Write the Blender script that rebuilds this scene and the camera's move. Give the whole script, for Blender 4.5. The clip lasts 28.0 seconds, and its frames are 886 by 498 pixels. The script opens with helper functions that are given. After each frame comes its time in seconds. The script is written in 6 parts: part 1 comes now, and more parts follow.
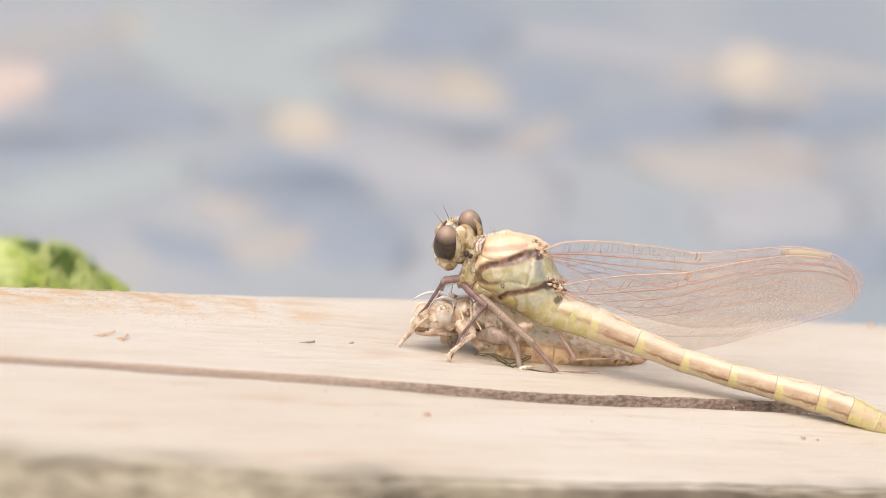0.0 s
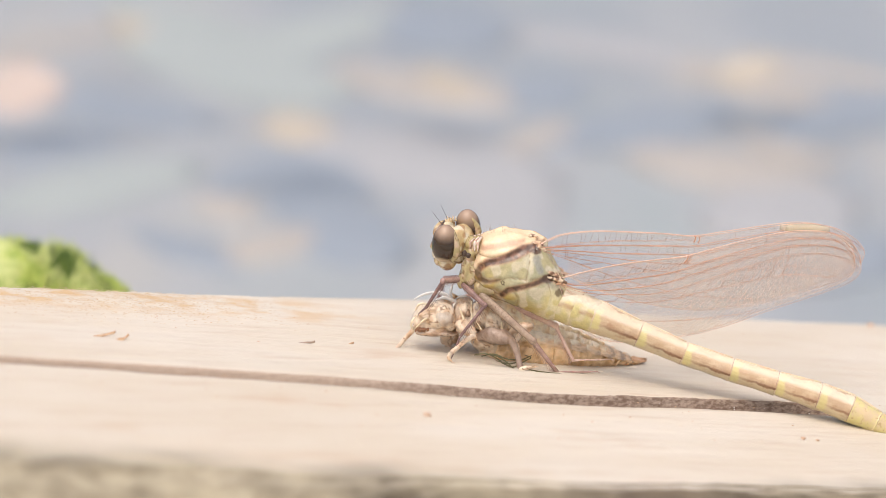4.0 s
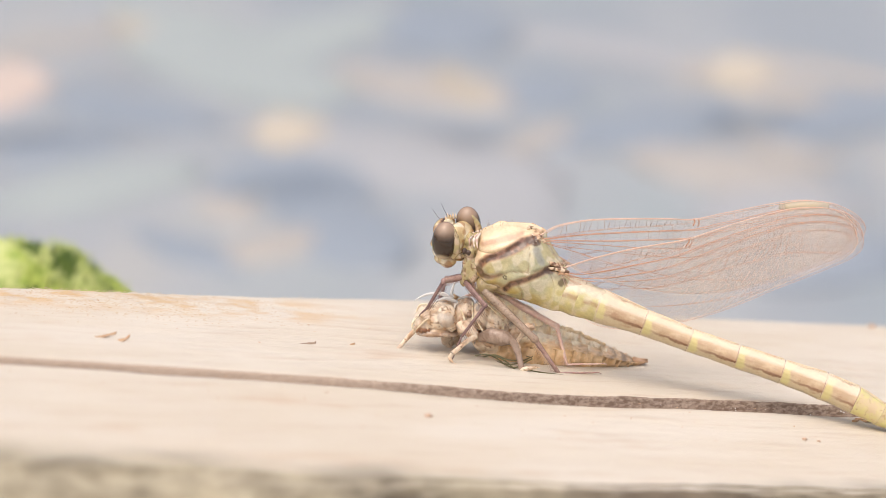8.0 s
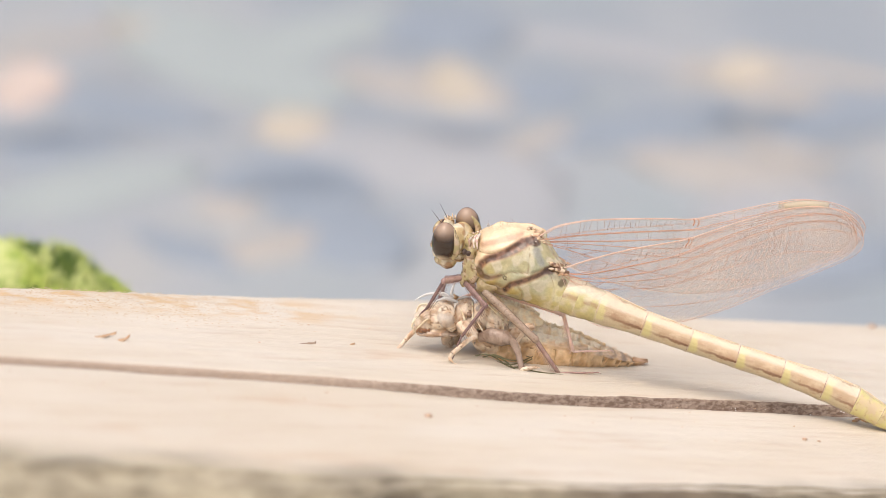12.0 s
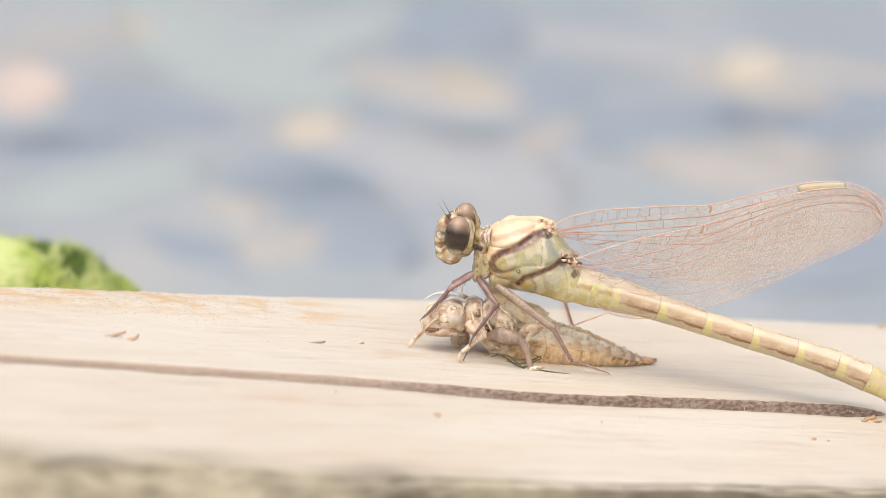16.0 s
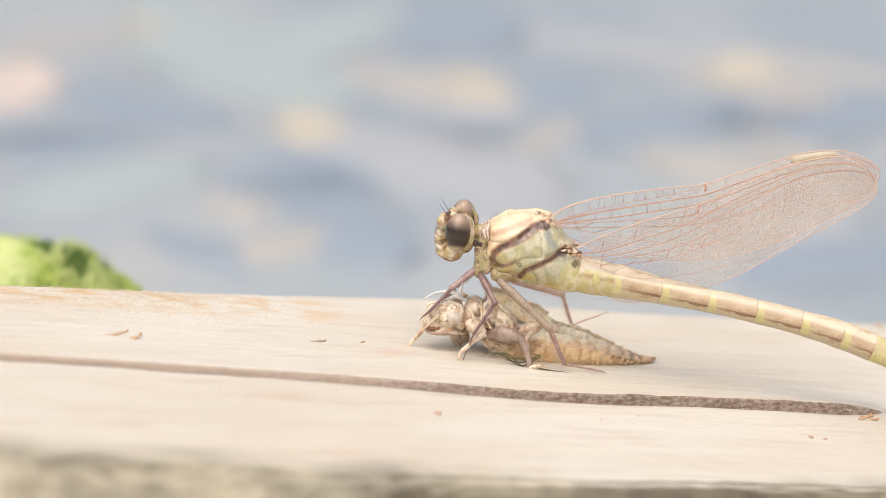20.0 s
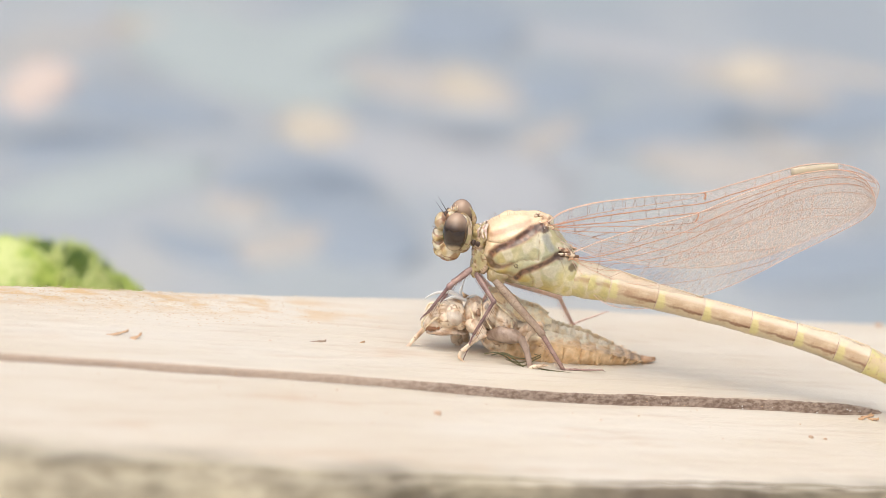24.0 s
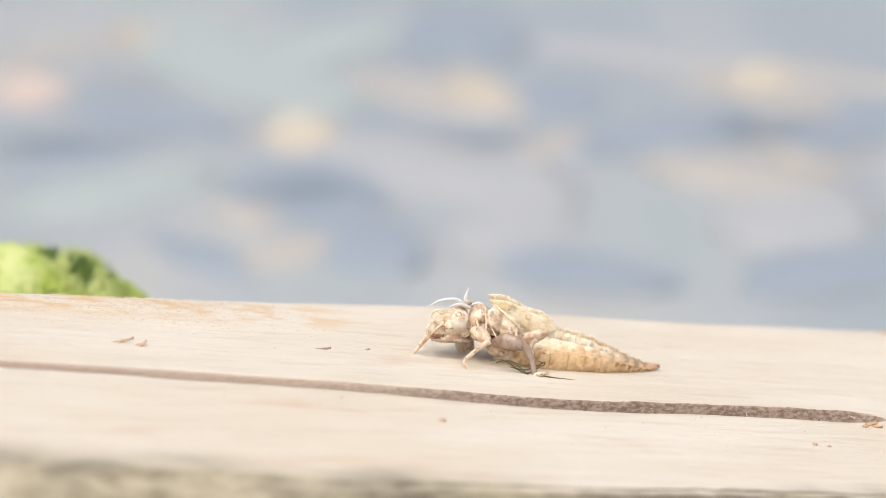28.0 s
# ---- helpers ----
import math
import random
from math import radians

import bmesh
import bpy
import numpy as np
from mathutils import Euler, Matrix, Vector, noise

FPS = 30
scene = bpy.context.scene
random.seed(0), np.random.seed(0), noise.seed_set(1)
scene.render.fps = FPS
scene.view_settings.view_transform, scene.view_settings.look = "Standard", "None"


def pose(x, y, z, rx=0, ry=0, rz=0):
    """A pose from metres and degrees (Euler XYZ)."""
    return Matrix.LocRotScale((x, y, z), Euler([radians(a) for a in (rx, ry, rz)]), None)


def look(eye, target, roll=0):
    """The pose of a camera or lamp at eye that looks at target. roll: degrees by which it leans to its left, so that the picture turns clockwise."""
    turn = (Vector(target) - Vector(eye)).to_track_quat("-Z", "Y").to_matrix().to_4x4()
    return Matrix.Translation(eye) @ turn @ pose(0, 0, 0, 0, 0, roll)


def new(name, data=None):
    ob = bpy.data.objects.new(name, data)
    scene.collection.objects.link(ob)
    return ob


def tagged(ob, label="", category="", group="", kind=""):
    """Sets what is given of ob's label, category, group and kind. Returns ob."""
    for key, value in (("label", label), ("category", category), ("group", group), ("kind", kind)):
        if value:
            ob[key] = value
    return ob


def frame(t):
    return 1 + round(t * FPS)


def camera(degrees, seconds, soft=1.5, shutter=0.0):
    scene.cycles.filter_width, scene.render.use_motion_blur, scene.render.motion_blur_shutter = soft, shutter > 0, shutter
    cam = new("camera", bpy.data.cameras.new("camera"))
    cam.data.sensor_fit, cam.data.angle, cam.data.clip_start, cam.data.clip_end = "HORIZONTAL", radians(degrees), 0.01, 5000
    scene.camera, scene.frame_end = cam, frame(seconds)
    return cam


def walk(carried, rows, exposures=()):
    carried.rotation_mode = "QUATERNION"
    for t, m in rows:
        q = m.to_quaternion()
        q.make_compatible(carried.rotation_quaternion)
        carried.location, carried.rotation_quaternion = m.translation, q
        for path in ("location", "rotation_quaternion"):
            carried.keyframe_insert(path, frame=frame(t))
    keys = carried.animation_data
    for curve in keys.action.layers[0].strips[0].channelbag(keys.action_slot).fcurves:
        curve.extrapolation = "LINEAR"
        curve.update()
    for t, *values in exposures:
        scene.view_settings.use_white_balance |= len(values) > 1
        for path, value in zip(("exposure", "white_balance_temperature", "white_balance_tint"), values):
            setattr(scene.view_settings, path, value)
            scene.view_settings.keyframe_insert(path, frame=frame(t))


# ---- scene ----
# The camera: a long close-up lens, almost still, settling by small nudges.
PITCH = 12.0
DISTANCE = 0.260
AIM = Vector((0.0, 0.0, 0.011871))
cam = camera(19.02, 28.0, soft=0.65, shutter=0.3)
cam.data.dof.use_dof = True
cam.data.dof.focus_distance = 0.2625
cam.data.dof.aperture_fstop = 22.0
cam.data.dof.aperture_blades = 7
EYE = AIM + Vector((0, -DISTANCE * math.cos(radians(PITCH)), DISTANCE * math.sin(radians(PITCH))))


def held(yaw, pitch, back):
    """The camera's pose: small turns in degrees and a small step back in mm."""
    turn = pose(0, 0, 0, 90 - PITCH + pitch, 0, yaw)
    return Matrix.Translation(EYE + turn.to_3x3() @ Vector((0, 0, back * 0.001))) @ turn


walk(cam, [
    (0, held(-0.234, 0, -1.93)),
    (3.5, held(-0.234, 0.002, -1.93)),
    (5.5, held(-0.205, 0.02, -2.03)),
    (15, held(-0.203, 0.022, -2.1)),
    (15.5, held(-0.08, 0.044, -2.0)),
    (16, held(-0.004, 0.008, -1.95)),
    (18.5, held(-0.004, 0.02, -1.85)),
    (19, held(-0.003, -0.006, -0.2)),
    (21.5, held(0, 0, -0.03)),
    (23.5, held(0, -0.006, -0.02)),
    (24, held(0.001, -0.003, -0.02)),
    (24.5, held(0.035, 0.03, -0.02)),
    (26.5, held(0.04, 0.037, 0)),
    (27, held(0.091, 0.098, 0)),
    (27.5, held(0.103, 0.155, 0.35)),
    (28, held(0.104, 0.158, 0.35)),
], exposures=[(0, 0.06, 6650, 12.5), (15, 0.06, 6650, 12), (16, 0.10, 6550, 9.5), (28, 0.11, 6500, 8.5)])

# World: bright hazy sky, a soft high sun.
SUN_UP, SUN_ROUND = 66.0, 200.0
world = bpy.data.worlds.new("sky")
scene.world = world
world.use_nodes = True
wn = world.node_tree
sky = wn.nodes.new("ShaderNodeTexSky")
sky.sky_type = "NISHITA"
sky.sun_disc = False
sky.sun_elevation, sky.sun_rotation = radians(SUN_UP), radians(SUN_ROUND)
sky.dust_density = 5.0
sky.air_density = 0.9
sky.ozone_density = 1.0
wn.links.new(sky.outputs[0], wn.nodes["Background"].inputs[0])
wn.nodes["Background"].inputs[1].default_value = 0.15
sun = new("sun", bpy.data.lights.new("sun", "SUN"))
sun.data.energy = 2.1
sun.data.angle = radians(100.0)
sun.data.color = (1.0, 0.95, 0.88)
sun.matrix_world = look((math.sin(radians(SUN_ROUND)) * math.cos(radians(SUN_UP)), math.cos(radians(SUN_ROUND)) * math.cos(radians(SUN_UP)), math.sin(radians(SUN_UP))), (0, 0, 0))

MM = 0.001


# ---- materials ----
class Shade:
    """A small builder for node materials."""

    def __init__(self, name):
        self.m = bpy.data.materials.new(name)
        self.m.use_nodes = True
        self.t = self.m.node_tree
        self.b = self.t.nodes["Principled BSDF"]
        self.c = self.t.nodes.new("ShaderNodeTexCoord")

    def node(self, kind, **inputs):
        n = self.t.nodes.new(kind)
        for k, v in inputs.items():
            k = k.replace("_", " ")
            if hasattr(v, "is_linked"):
                self.t.links.new(v, n.inputs[k])
            else:
                n.inputs[k].default_value = v
        return n

    def link(self, a, b):
        self.t.links.new(a, b)

    def noise(self, scale, detail=3.0, stretch=None, offset=None):
        v = self.c.outputs["Object"]
        if stretch or offset:
            n = self.t.nodes.new("ShaderNodeMapping")
            self.link(v, n.inputs["Vector"])
            n.inputs["Scale"].default_value = stretch or (1, 1, 1)
            n.inputs["Location"].default_value = offset or (0, 0, 0)
            v = n.outputs[0]
        n = self.node("ShaderNodeTexNoise", Vector=v, Scale=scale, Detail=detail, Roughness=0.6)
        return n.outputs["Fac"]

    def ramp(self, fac, lo, hi):
        n = self.t.nodes.new("ShaderNodeMapRange")
        n.interpolation_type = "SMOOTHSTEP"
        self.link(fac, n.inputs["Value"])
        n.inputs["From Min"].default_value, n.inputs["From Max"].default_value = lo, hi
        return n.outputs["Result"]

    def mix(self, fac, a, b):
        n = self.t.nodes.new("ShaderNodeMix")
        n.data_type = "RGBA"
        for i, v in ((0, fac), (6, a), (7, b)):
            if hasattr(v, "is_linked"):
                self.link(v, n.inputs[i])
            else:
                n.inputs[i].default_value = v if i == 0 else (*v, 1)
        return n.outputs[2]

    def math(self, op, a, b=0.0):
        n = self.t.nodes.new("ShaderNodeMath")
        n.operation = op
        for i, v in ((0, a), (1, b)):
            if hasattr(v, "is_linked"):
                self.link(v, n.inputs[i])
            else:
                n.inputs[i].default_value = v
        return n.outputs[0]

    def axis(self, i):
        n = self.t.nodes.new("ShaderNodeSeparateXYZ")
        self.link(self.c.outputs["Object"], n.inputs[0])
        return n.outputs[i]

    def bump(self, height, depth, strength=0.5):
        n = self.node("ShaderNodeBump", Height=height, Strength=strength, Distance=depth)
        self.link(n.outputs[0], self.b.inputs["Normal"])

    def done(self, color=None, rough=0.5, **extra):
        if color is not None:
            if hasattr(color, "is_linked"):
                self.link(color, self.b.inputs["Base Color"])
            else:
                self.b.inputs["Base Color"].default_value = (*color, 1)
        if hasattr(rough, "is_linked"):
            self.link(rough, self.b.inputs["Roughness"])
        else:
            self.b.inputs["Roughness"].default_value = rough
        for k, v in extra.items():
            self.b.inputs[k.replace("_", " ")].default_value = v
        return self.m


def mottled(name, a, b, c, size, rough=0.45, bump=0.02, soft=0.0):
    """A skin or surface of three tones: broad patches of size mm, fine grain, slight relief."""
    s = Shade(name)
    broad = s.ramp(s.noise(1000 / size, 3), 0.38, 0.62)
    fine = s.ramp(s.noise(6000 / size, 4), 0.45, 0.75)
    col = s.mix(fine, s.mix(broad, a, b), c)
    s.bump(s.noise(4000 / size, 4), bump * MM, 0.6)
    extra = {}
    if soft:
        extra = dict(Subsurface_Weight=soft, Subsurface_Radius=(1.0, 0.7, 0.4), Subsurface_Scale=0.0006)
    return s.done(col, rough, **extra)


def wood_top():
    s = Shade("sun-bleached wood")
    grain = s.noise(1.0, 5, (90, 900, 300))
    broad = s.noise(1.0, 4, (22, 75, 60), (3.1, 0.4, 0))
    fibre = s.noise(1.0, 4, (500, 5200, 1500))
    stain = s.noise(1.0, 3, (45, 120, 90), (0, 7.3, 2.0))
    col = s.mix(s.ramp(broad, 0.35, 0.68), (0.67, 0.615, 0.52), (0.625, 0.55, 0.435))
    col = s.mix(s.math("MULTIPLY", s.ramp(grain, 0.5, 0.75), 0.38), col, (0.50, 0.37, 0.255))
    col = s.mix(s.math("MULTIPLY", s.ramp(fibre, 0.5, 0.72), 0.35), col, (0.71, 0.635, 0.56))
    col = s.mix(s.math("MULTIPLY", s.ramp(stain, 0.6, 0.78), 0.5), col, (0.52, 0.34, 0.2))
    # a worn, yellowed patch towards the far edge
    far = s.math("ABSOLUTE", s.math("SUBTRACT", s.axis(1), s.math("ADD", 0.0135, s.math("MULTIPLY", s.noise(60, 2), 0.006))))
    worn = s.math("MULTIPLY", s.ramp(far, 0.0065, 0.001), s.ramp(s.axis(0), 0.004, -0.014))
    worn = s.math("MULTIPLY", worn, s.ramp(s.noise(420, 5, (0.5, 1, 1)), 0.42, 0.64))
    col = s.mix(s.math("MULTIPLY", worn, 0.85), col, (0.60, 0.40, 0.19))
    # steep faces and split rough grey-brown, near side darkest; weathered near edge olive
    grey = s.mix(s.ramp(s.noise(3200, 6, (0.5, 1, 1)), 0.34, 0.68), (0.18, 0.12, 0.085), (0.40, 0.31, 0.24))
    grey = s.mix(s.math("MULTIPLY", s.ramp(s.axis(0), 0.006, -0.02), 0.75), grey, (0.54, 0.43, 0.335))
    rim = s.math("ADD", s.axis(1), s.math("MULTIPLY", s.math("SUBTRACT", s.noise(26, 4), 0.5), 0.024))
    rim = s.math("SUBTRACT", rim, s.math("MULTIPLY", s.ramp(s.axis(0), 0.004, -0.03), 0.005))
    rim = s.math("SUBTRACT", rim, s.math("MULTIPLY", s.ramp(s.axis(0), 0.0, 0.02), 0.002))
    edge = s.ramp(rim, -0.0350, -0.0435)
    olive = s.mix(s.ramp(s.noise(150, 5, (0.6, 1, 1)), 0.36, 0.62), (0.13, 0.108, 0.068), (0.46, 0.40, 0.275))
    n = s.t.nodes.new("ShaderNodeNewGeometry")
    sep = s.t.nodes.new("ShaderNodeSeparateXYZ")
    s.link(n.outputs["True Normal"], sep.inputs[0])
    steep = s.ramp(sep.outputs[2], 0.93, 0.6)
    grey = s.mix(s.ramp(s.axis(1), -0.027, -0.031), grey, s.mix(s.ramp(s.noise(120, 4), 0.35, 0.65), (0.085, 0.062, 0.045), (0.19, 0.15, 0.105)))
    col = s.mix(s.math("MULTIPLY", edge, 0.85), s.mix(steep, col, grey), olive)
    s.bump(s.math("ADD", fibre, s.math("MULTIPLY", grain, 1.5)), 0.00022, 0.7)
    return s.done(col, 0.72, Specular_IOR_Level=0.25)


def segment_skin():
    """Teneral abdomen: milky pink flanks, a yellow ring at the front of each segment, a thin brown side line over a
    cream belly, a painted highlight along the back.
    """
    s = Shade("abdomen skin")
    x, z = s.axis(0), s.axis(2)
    wob = s.math("MULTIPLY", s.math("SUBTRACT", s.noise(1200, 3), 0.5), 0.0005)
    h = s.math("ADD", z, wob)
    base = s.mix(s.ramp(s.noise(600, 3), 0.35, 0.65), (0.68, 0.54, 0.35), (0.52, 0.37, 0.225))
    base = s.mix(s.math("MULTIPLY", s.ramp(s.noise(1.0, 4, (600, 2600, 2600)), 0.45, 0.68), 0.3), base, (0.50, 0.31, 0.20))
    # ruddy shade over the flank, growing towards the rear of the ring
    flank = s.math("MULTIPLY", s.ramp(h, 0.0004, -0.0003), s.ramp(x, 0.0010, 0.0042))
    base = s.mix(s.math("MULTIPLY", flank, 0.55), base, (0.42, 0.24, 0.145))
    belly = s.ramp(h, -0.00034, -0.00050)
    base = s.mix(belly, base, (0.60, 0.49, 0.31))
    d = s.math("ABSOLUTE", s.math("ADD", h, 0.00028))
    line = s.math("MULTIPLY", s.ramp(d, 0.00020, 0.00004), s.math("ADD", 0.35, s.math("MULTIPLY", s.ramp(x, 0.0008, 0.0034), 0.65)))
    line = s.math("MULTIPLY", line, s.math("ADD", 0.5, s.math("MULTIPLY", s.ramp(s.noise(900, 3, (0.35, 1, 1)), 0.25, 0.5), 0.5)))
    base = s.mix(s.math("MULTIPLY", line, 0.92), base, (0.19, 0.085, 0.04))
    ring = s.math("MULTIPLY", s.ramp(s.math("ADD", x, s.math("MULTIPLY", wob, 2.6)), 0.00105, 0.00055), s.ramp(x, 0.0, 0.00018))
    ring = s.math("MULTIPLY", ring, s.ramp(s.math("ABSOLUTE", s.math("SUBTRACT", h, 0.0001)), 0.00125, 0.0008))
    base = s.mix(s.math("MULTIPLY", ring, 0.7), base, (0.66, 0.60, 0.24))
    # glossy highlight along the top, put into the colour as a pale band
    back = s.ramp(h, 0.0005, 0.0009)
    base = s.mix(s.math("MULTIPLY", back, 0.6), base, (0.80, 0.70, 0.54))
    blot = s.math("MULTIPLY", s.ramp(s.noise(800, 5, (0.6, 1, 1), (0.3, 0, 0)), 0.5, 0.66), s.ramp(x, 0.0008, 0.0016))
    base = s.mix(s.math("MULTIPLY", blot, 0.7), base, (0.38, 0.22, 0.125))
    s.bump(s.math("ADD", s.noise(3000, 3), s.noise(1.0, 3, (500, 5000, 5000))), 0.00008, 0.7)
    return s.done(base, 0.34, Subsurface_Weight=0.15, Subsurface_Radius=(1.0, 0.75, 0.5), Subsurface_Scale=0.0004, Coat_Weight=0.25, Coat_Roughness=0.2)


def tail_skin():
    s = Shade("tail skin")
    x, z = s.axis(0), s.axis(2)
    base = s.mix(s.ramp(s.noise(800, 3), 0.35, 0.65), (0.671, 0.602, 0.258), (0.636, 0.499, 0.31))
    base = s.mix(s.ramp(s.noise(2600, 4), 0.55, 0.75), base, (0.447, 0.31, 0.146))
    s.bump(s.noise(3000, 3), 0.00003, 0.5)
    return s.done(base, 0.33, Subsurface_Weight=0.2, Subsurface_Radius=(1.0, 0.7, 0.4), Subsurface_Scale=0.0006)


def eye_skin():
    """Compound eye: dark false pupil band inside a milky brown globe."""
    s = Shade("compound eye")
    z = s.axis(2)
    wob = s.math("MULTIPLY", s.math("SUBTRACT", s.noise(700, 2), 0.5), 0.0007)
    h = s.math("ADD", z, wob)
    dark = s.math("MULTIPLY", s.ramp(h, 0.0016, 0.0003), s.ramp(h, -0.0021, -0.0013))
    col = s.mix(dark, (0.37, 0.25, 0.165), (0.032, 0.017, 0.009))
    low = s.ramp(h, -0.0011, -0.0017)
    col = s.mix(low, col, (0.42, 0.33, 0.2))
    v = s.node("ShaderNodeTexVoronoi", Vector=s.c.outputs["Object"], Scale=14000.0)
    s.bump(v.outputs["Distance"], 0.00001, 0.3)
    return s.done(col, 0.16, Coat_Weight=0.4, Coat_Roughness=0.08)


def membrane(name="wing membrane", tone=(1.0, 0.88, 0.74), thick=0.04):
    """Clear wing film with a net of fine cells."""
    s = Shade(name)
    warp = s.noise(500, 2)
    v = s.t.nodes.new("ShaderNodeTexVoronoi")
    v.feature = "DISTANCE_TO_EDGE"
    m = s.t.nodes.new("ShaderNodeMapping")
    m.inputs["Scale"].default_value = (0.9, 0.0, 1.25)
    s.link(s.c.outputs["Object"], m.inputs[0])
    s.link(m.outputs[0], v.inputs["Vector"])
    v.inputs["Scale"].default_value = 2100.0
    net = s.ramp(v.outputs["Distance"], 0.07, 0.03)
    far = s.ramp(s.axis(0), 0.004, 0.017)
    net = s.math("MULTIPLY", net, s.math("MULTIPLY", far, 0.06))
    alpha = s.math("ADD", net, s.math("ADD", s.math("ADD", 0.02 + thick, s.math("MULTIPLY", far, 0.13)), s.math("MULTIPLY", warp, 0.10)))
    film = s.mix(s.math("MINIMUM", s.math("MULTIPLY", net, 3.5), 1.0), tone, (0.72, 0.5, 0.4))
    dif = s.node("ShaderNodeBsdfDiffuse", Color=film)
    tra = s.node("ShaderNodeBsdfTranslucent", Color=film)
    glo = s.node("ShaderNodeBsdfGlossy", Roughness=0.22)
    clear = s.t.nodes.new("ShaderNodeBsdfTransparent")
    a, b, c = (s.t.nodes.new("ShaderNodeMixShader") for _ in range(3))
    a.inputs[0].default_value = 0.5
    s.link(dif.outputs[0], a.inputs[1])
    s.link(tra.outputs[0], a.inputs[2])
    b.inputs[0].default_value = 0.12
    s.link(a.outputs[0], b.inputs[1])
    s.link(glo.outputs[0], b.inputs[2])
    s.link(alpha, c.inputs[0])
    s.link(clear.outputs[0], c.inputs[1])
    s.link(b.outputs[0], c.inputs[2])
    s.link(c.outputs[0], s.t.nodes["Material Output"].inputs[0])
    return s.m


def painted(name, rough=0.3, bump=0.03, soft=0.15, see=0.0, coat=0.15, depth=0.0006, wrinkle=0.0, clear=0.0):
    """Skin whose pattern lies in the mesh's own tones, with fine grain and relief on top."""
    s = Shade(name)
    a = s.t.nodes.new("ShaderNodeAttribute")
    a.attribute_name = "tone"
    grain = s.node("ShaderNodeHueSaturation", Color=a.outputs["Color"], Value=1.0)
    v = s.math("ADD", s.math("ADD", 0.60, s.math("MULTIPLY", s.noise(2600, 4), 0.5)), s.math("MULTIPLY", s.noise(9000, 2), 0.3))
    s.link(v, grain.inputs["Value"])
    relief = s.math("ADD", s.noise(1900, 4), s.math("MULTIPLY", s.noise(6000, 3), 0.4))
    if wrinkle:
        # sharp papery creases
        for size, k in ((800, 1.0), (1900, 0.5)):
            crest = s.math("ABSOLUTE", s.math("SUBTRACT", s.noise(size, 2, (1, 1, 0.6), (size * 0.01, 0, 0)), 0.5))
            relief = s.math("SUBTRACT", relief, s.math("MULTIPLY", s.ramp(crest, 0.0, 0.09), wrinkle * k))
    s.bump(relief, bump * MM, 0.8)
    extra = dict(Coat_Weight=coat, Coat_Roughness=0.15)
    if soft:
        extra.update(Subsurface_Weight=soft, Subsurface_Radius=(1.0, 0.62, 0.36), Subsurface_Scale=depth)
    s.done(grain.outputs[0], rough, **extra)
    if see:
        tra = s.node("ShaderNodeBsdfTranslucent", Color=grain.outputs[0])
        mixn = s.t.nodes.new("ShaderNodeMixShader")
        mixn.inputs[0].default_value = see
        s.link(s.b.outputs[0], mixn.inputs[1])
        s.link(tra.outputs[0], mixn.inputs[2])
        glass = s.t.nodes.new("ShaderNodeBsdfTransparent")
        thin = s.t.nodes.new("ShaderNodeMixShader")
        thin.inputs[0].default_value = clear
        s.link(mixn.outputs[0], thin.inputs[1])
        s.link(glass.outputs[0], thin.inputs[2])
        s.link(thin.outputs[0], s.t.nodes["Material Output"].inputs[0])
    return s.m


PAINTED = painted("patterned living skin", 0.2, 0.07, 0.1, 0.0, 0.6, 0.0004)
HUSK = painted("patterned dry husk", 0.28, 0.06, 0.0, 0.14, 0.25, 0.0012, 0.5, 0.04)
HUSK_THIN = painted("thin torn husk", 0.35, 0.05, 0.0, 0.3, 0.3, 0.0012, 0.4, 0.06)
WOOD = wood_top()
CREAM = mottled("cream shoulder skin", (0.70, 0.58, 0.36), (0.66, 0.47, 0.32), (0.76, 0.68, 0.48), 1.6, 0.35, 0.03, 0.2)
BROWN = mottled("brown stripe skin", (0.17, 0.09, 0.05), (0.25, 0.14, 0.08), (0.12, 0.06, 0.04), 0.8, 0.4, 0.02)
SEGMENT = segment_skin()
TAIL = tail_skin()
EYE_SKIN = eye_skin()
LEG = mottled("purple-brown leg skin", (0.20, 0.12, 0.11), (0.29, 0.18, 0.155), (0.12, 0.066, 0.06), 0.9, 0.2, 0.02)
LEG_PINK = mottled("pale pink leg skin", (0.78, 0.56, 0.46), (0.68, 0.45, 0.37), (0.82, 0.64, 0.54), 0.9, 0.36, 0.02, 0.1)
LEG_PALE = mottled("pink leg skin", (0.44, 0.29, 0.245), (0.33, 0.20, 0.17), (0.54, 0.38, 0.32), 0.9, 0.22, 0.02, 0.1)
LEG_GREY = mottled("olive-grey leg skin", (0.34, 0.245, 0.175), (0.44, 0.33, 0.24), (0.20, 0.125, 0.09), 0.9, 0.26, 0.02)
DARK = mottled("dark hinge skin", (0.06, 0.035, 0.025), (0.1, 0.06, 0.04), (0.04, 0.025, 0.02), 0.4, 0.4, 0.02)
VEIN = mottled("red-brown wing vein", (0.60, 0.29, 0.165), (0.50, 0.22, 0.12), (0.68, 0.38, 0.25), 1.5, 0.4, 0.01)
VEIN_NET = mottled("fine brown wing net", (0.34, 0.17, 0.10), (0.28, 0.135, 0.08), (0.42, 0.24, 0.155), 1.5, 0.45, 0.0)
VEIN_CELL = mottled("pale brown wing cells", (0.66, 0.45, 0.32), (0.60, 0.39, 0.27), (0.72, 0.53, 0.40), 1.5, 0.45, 0.0)
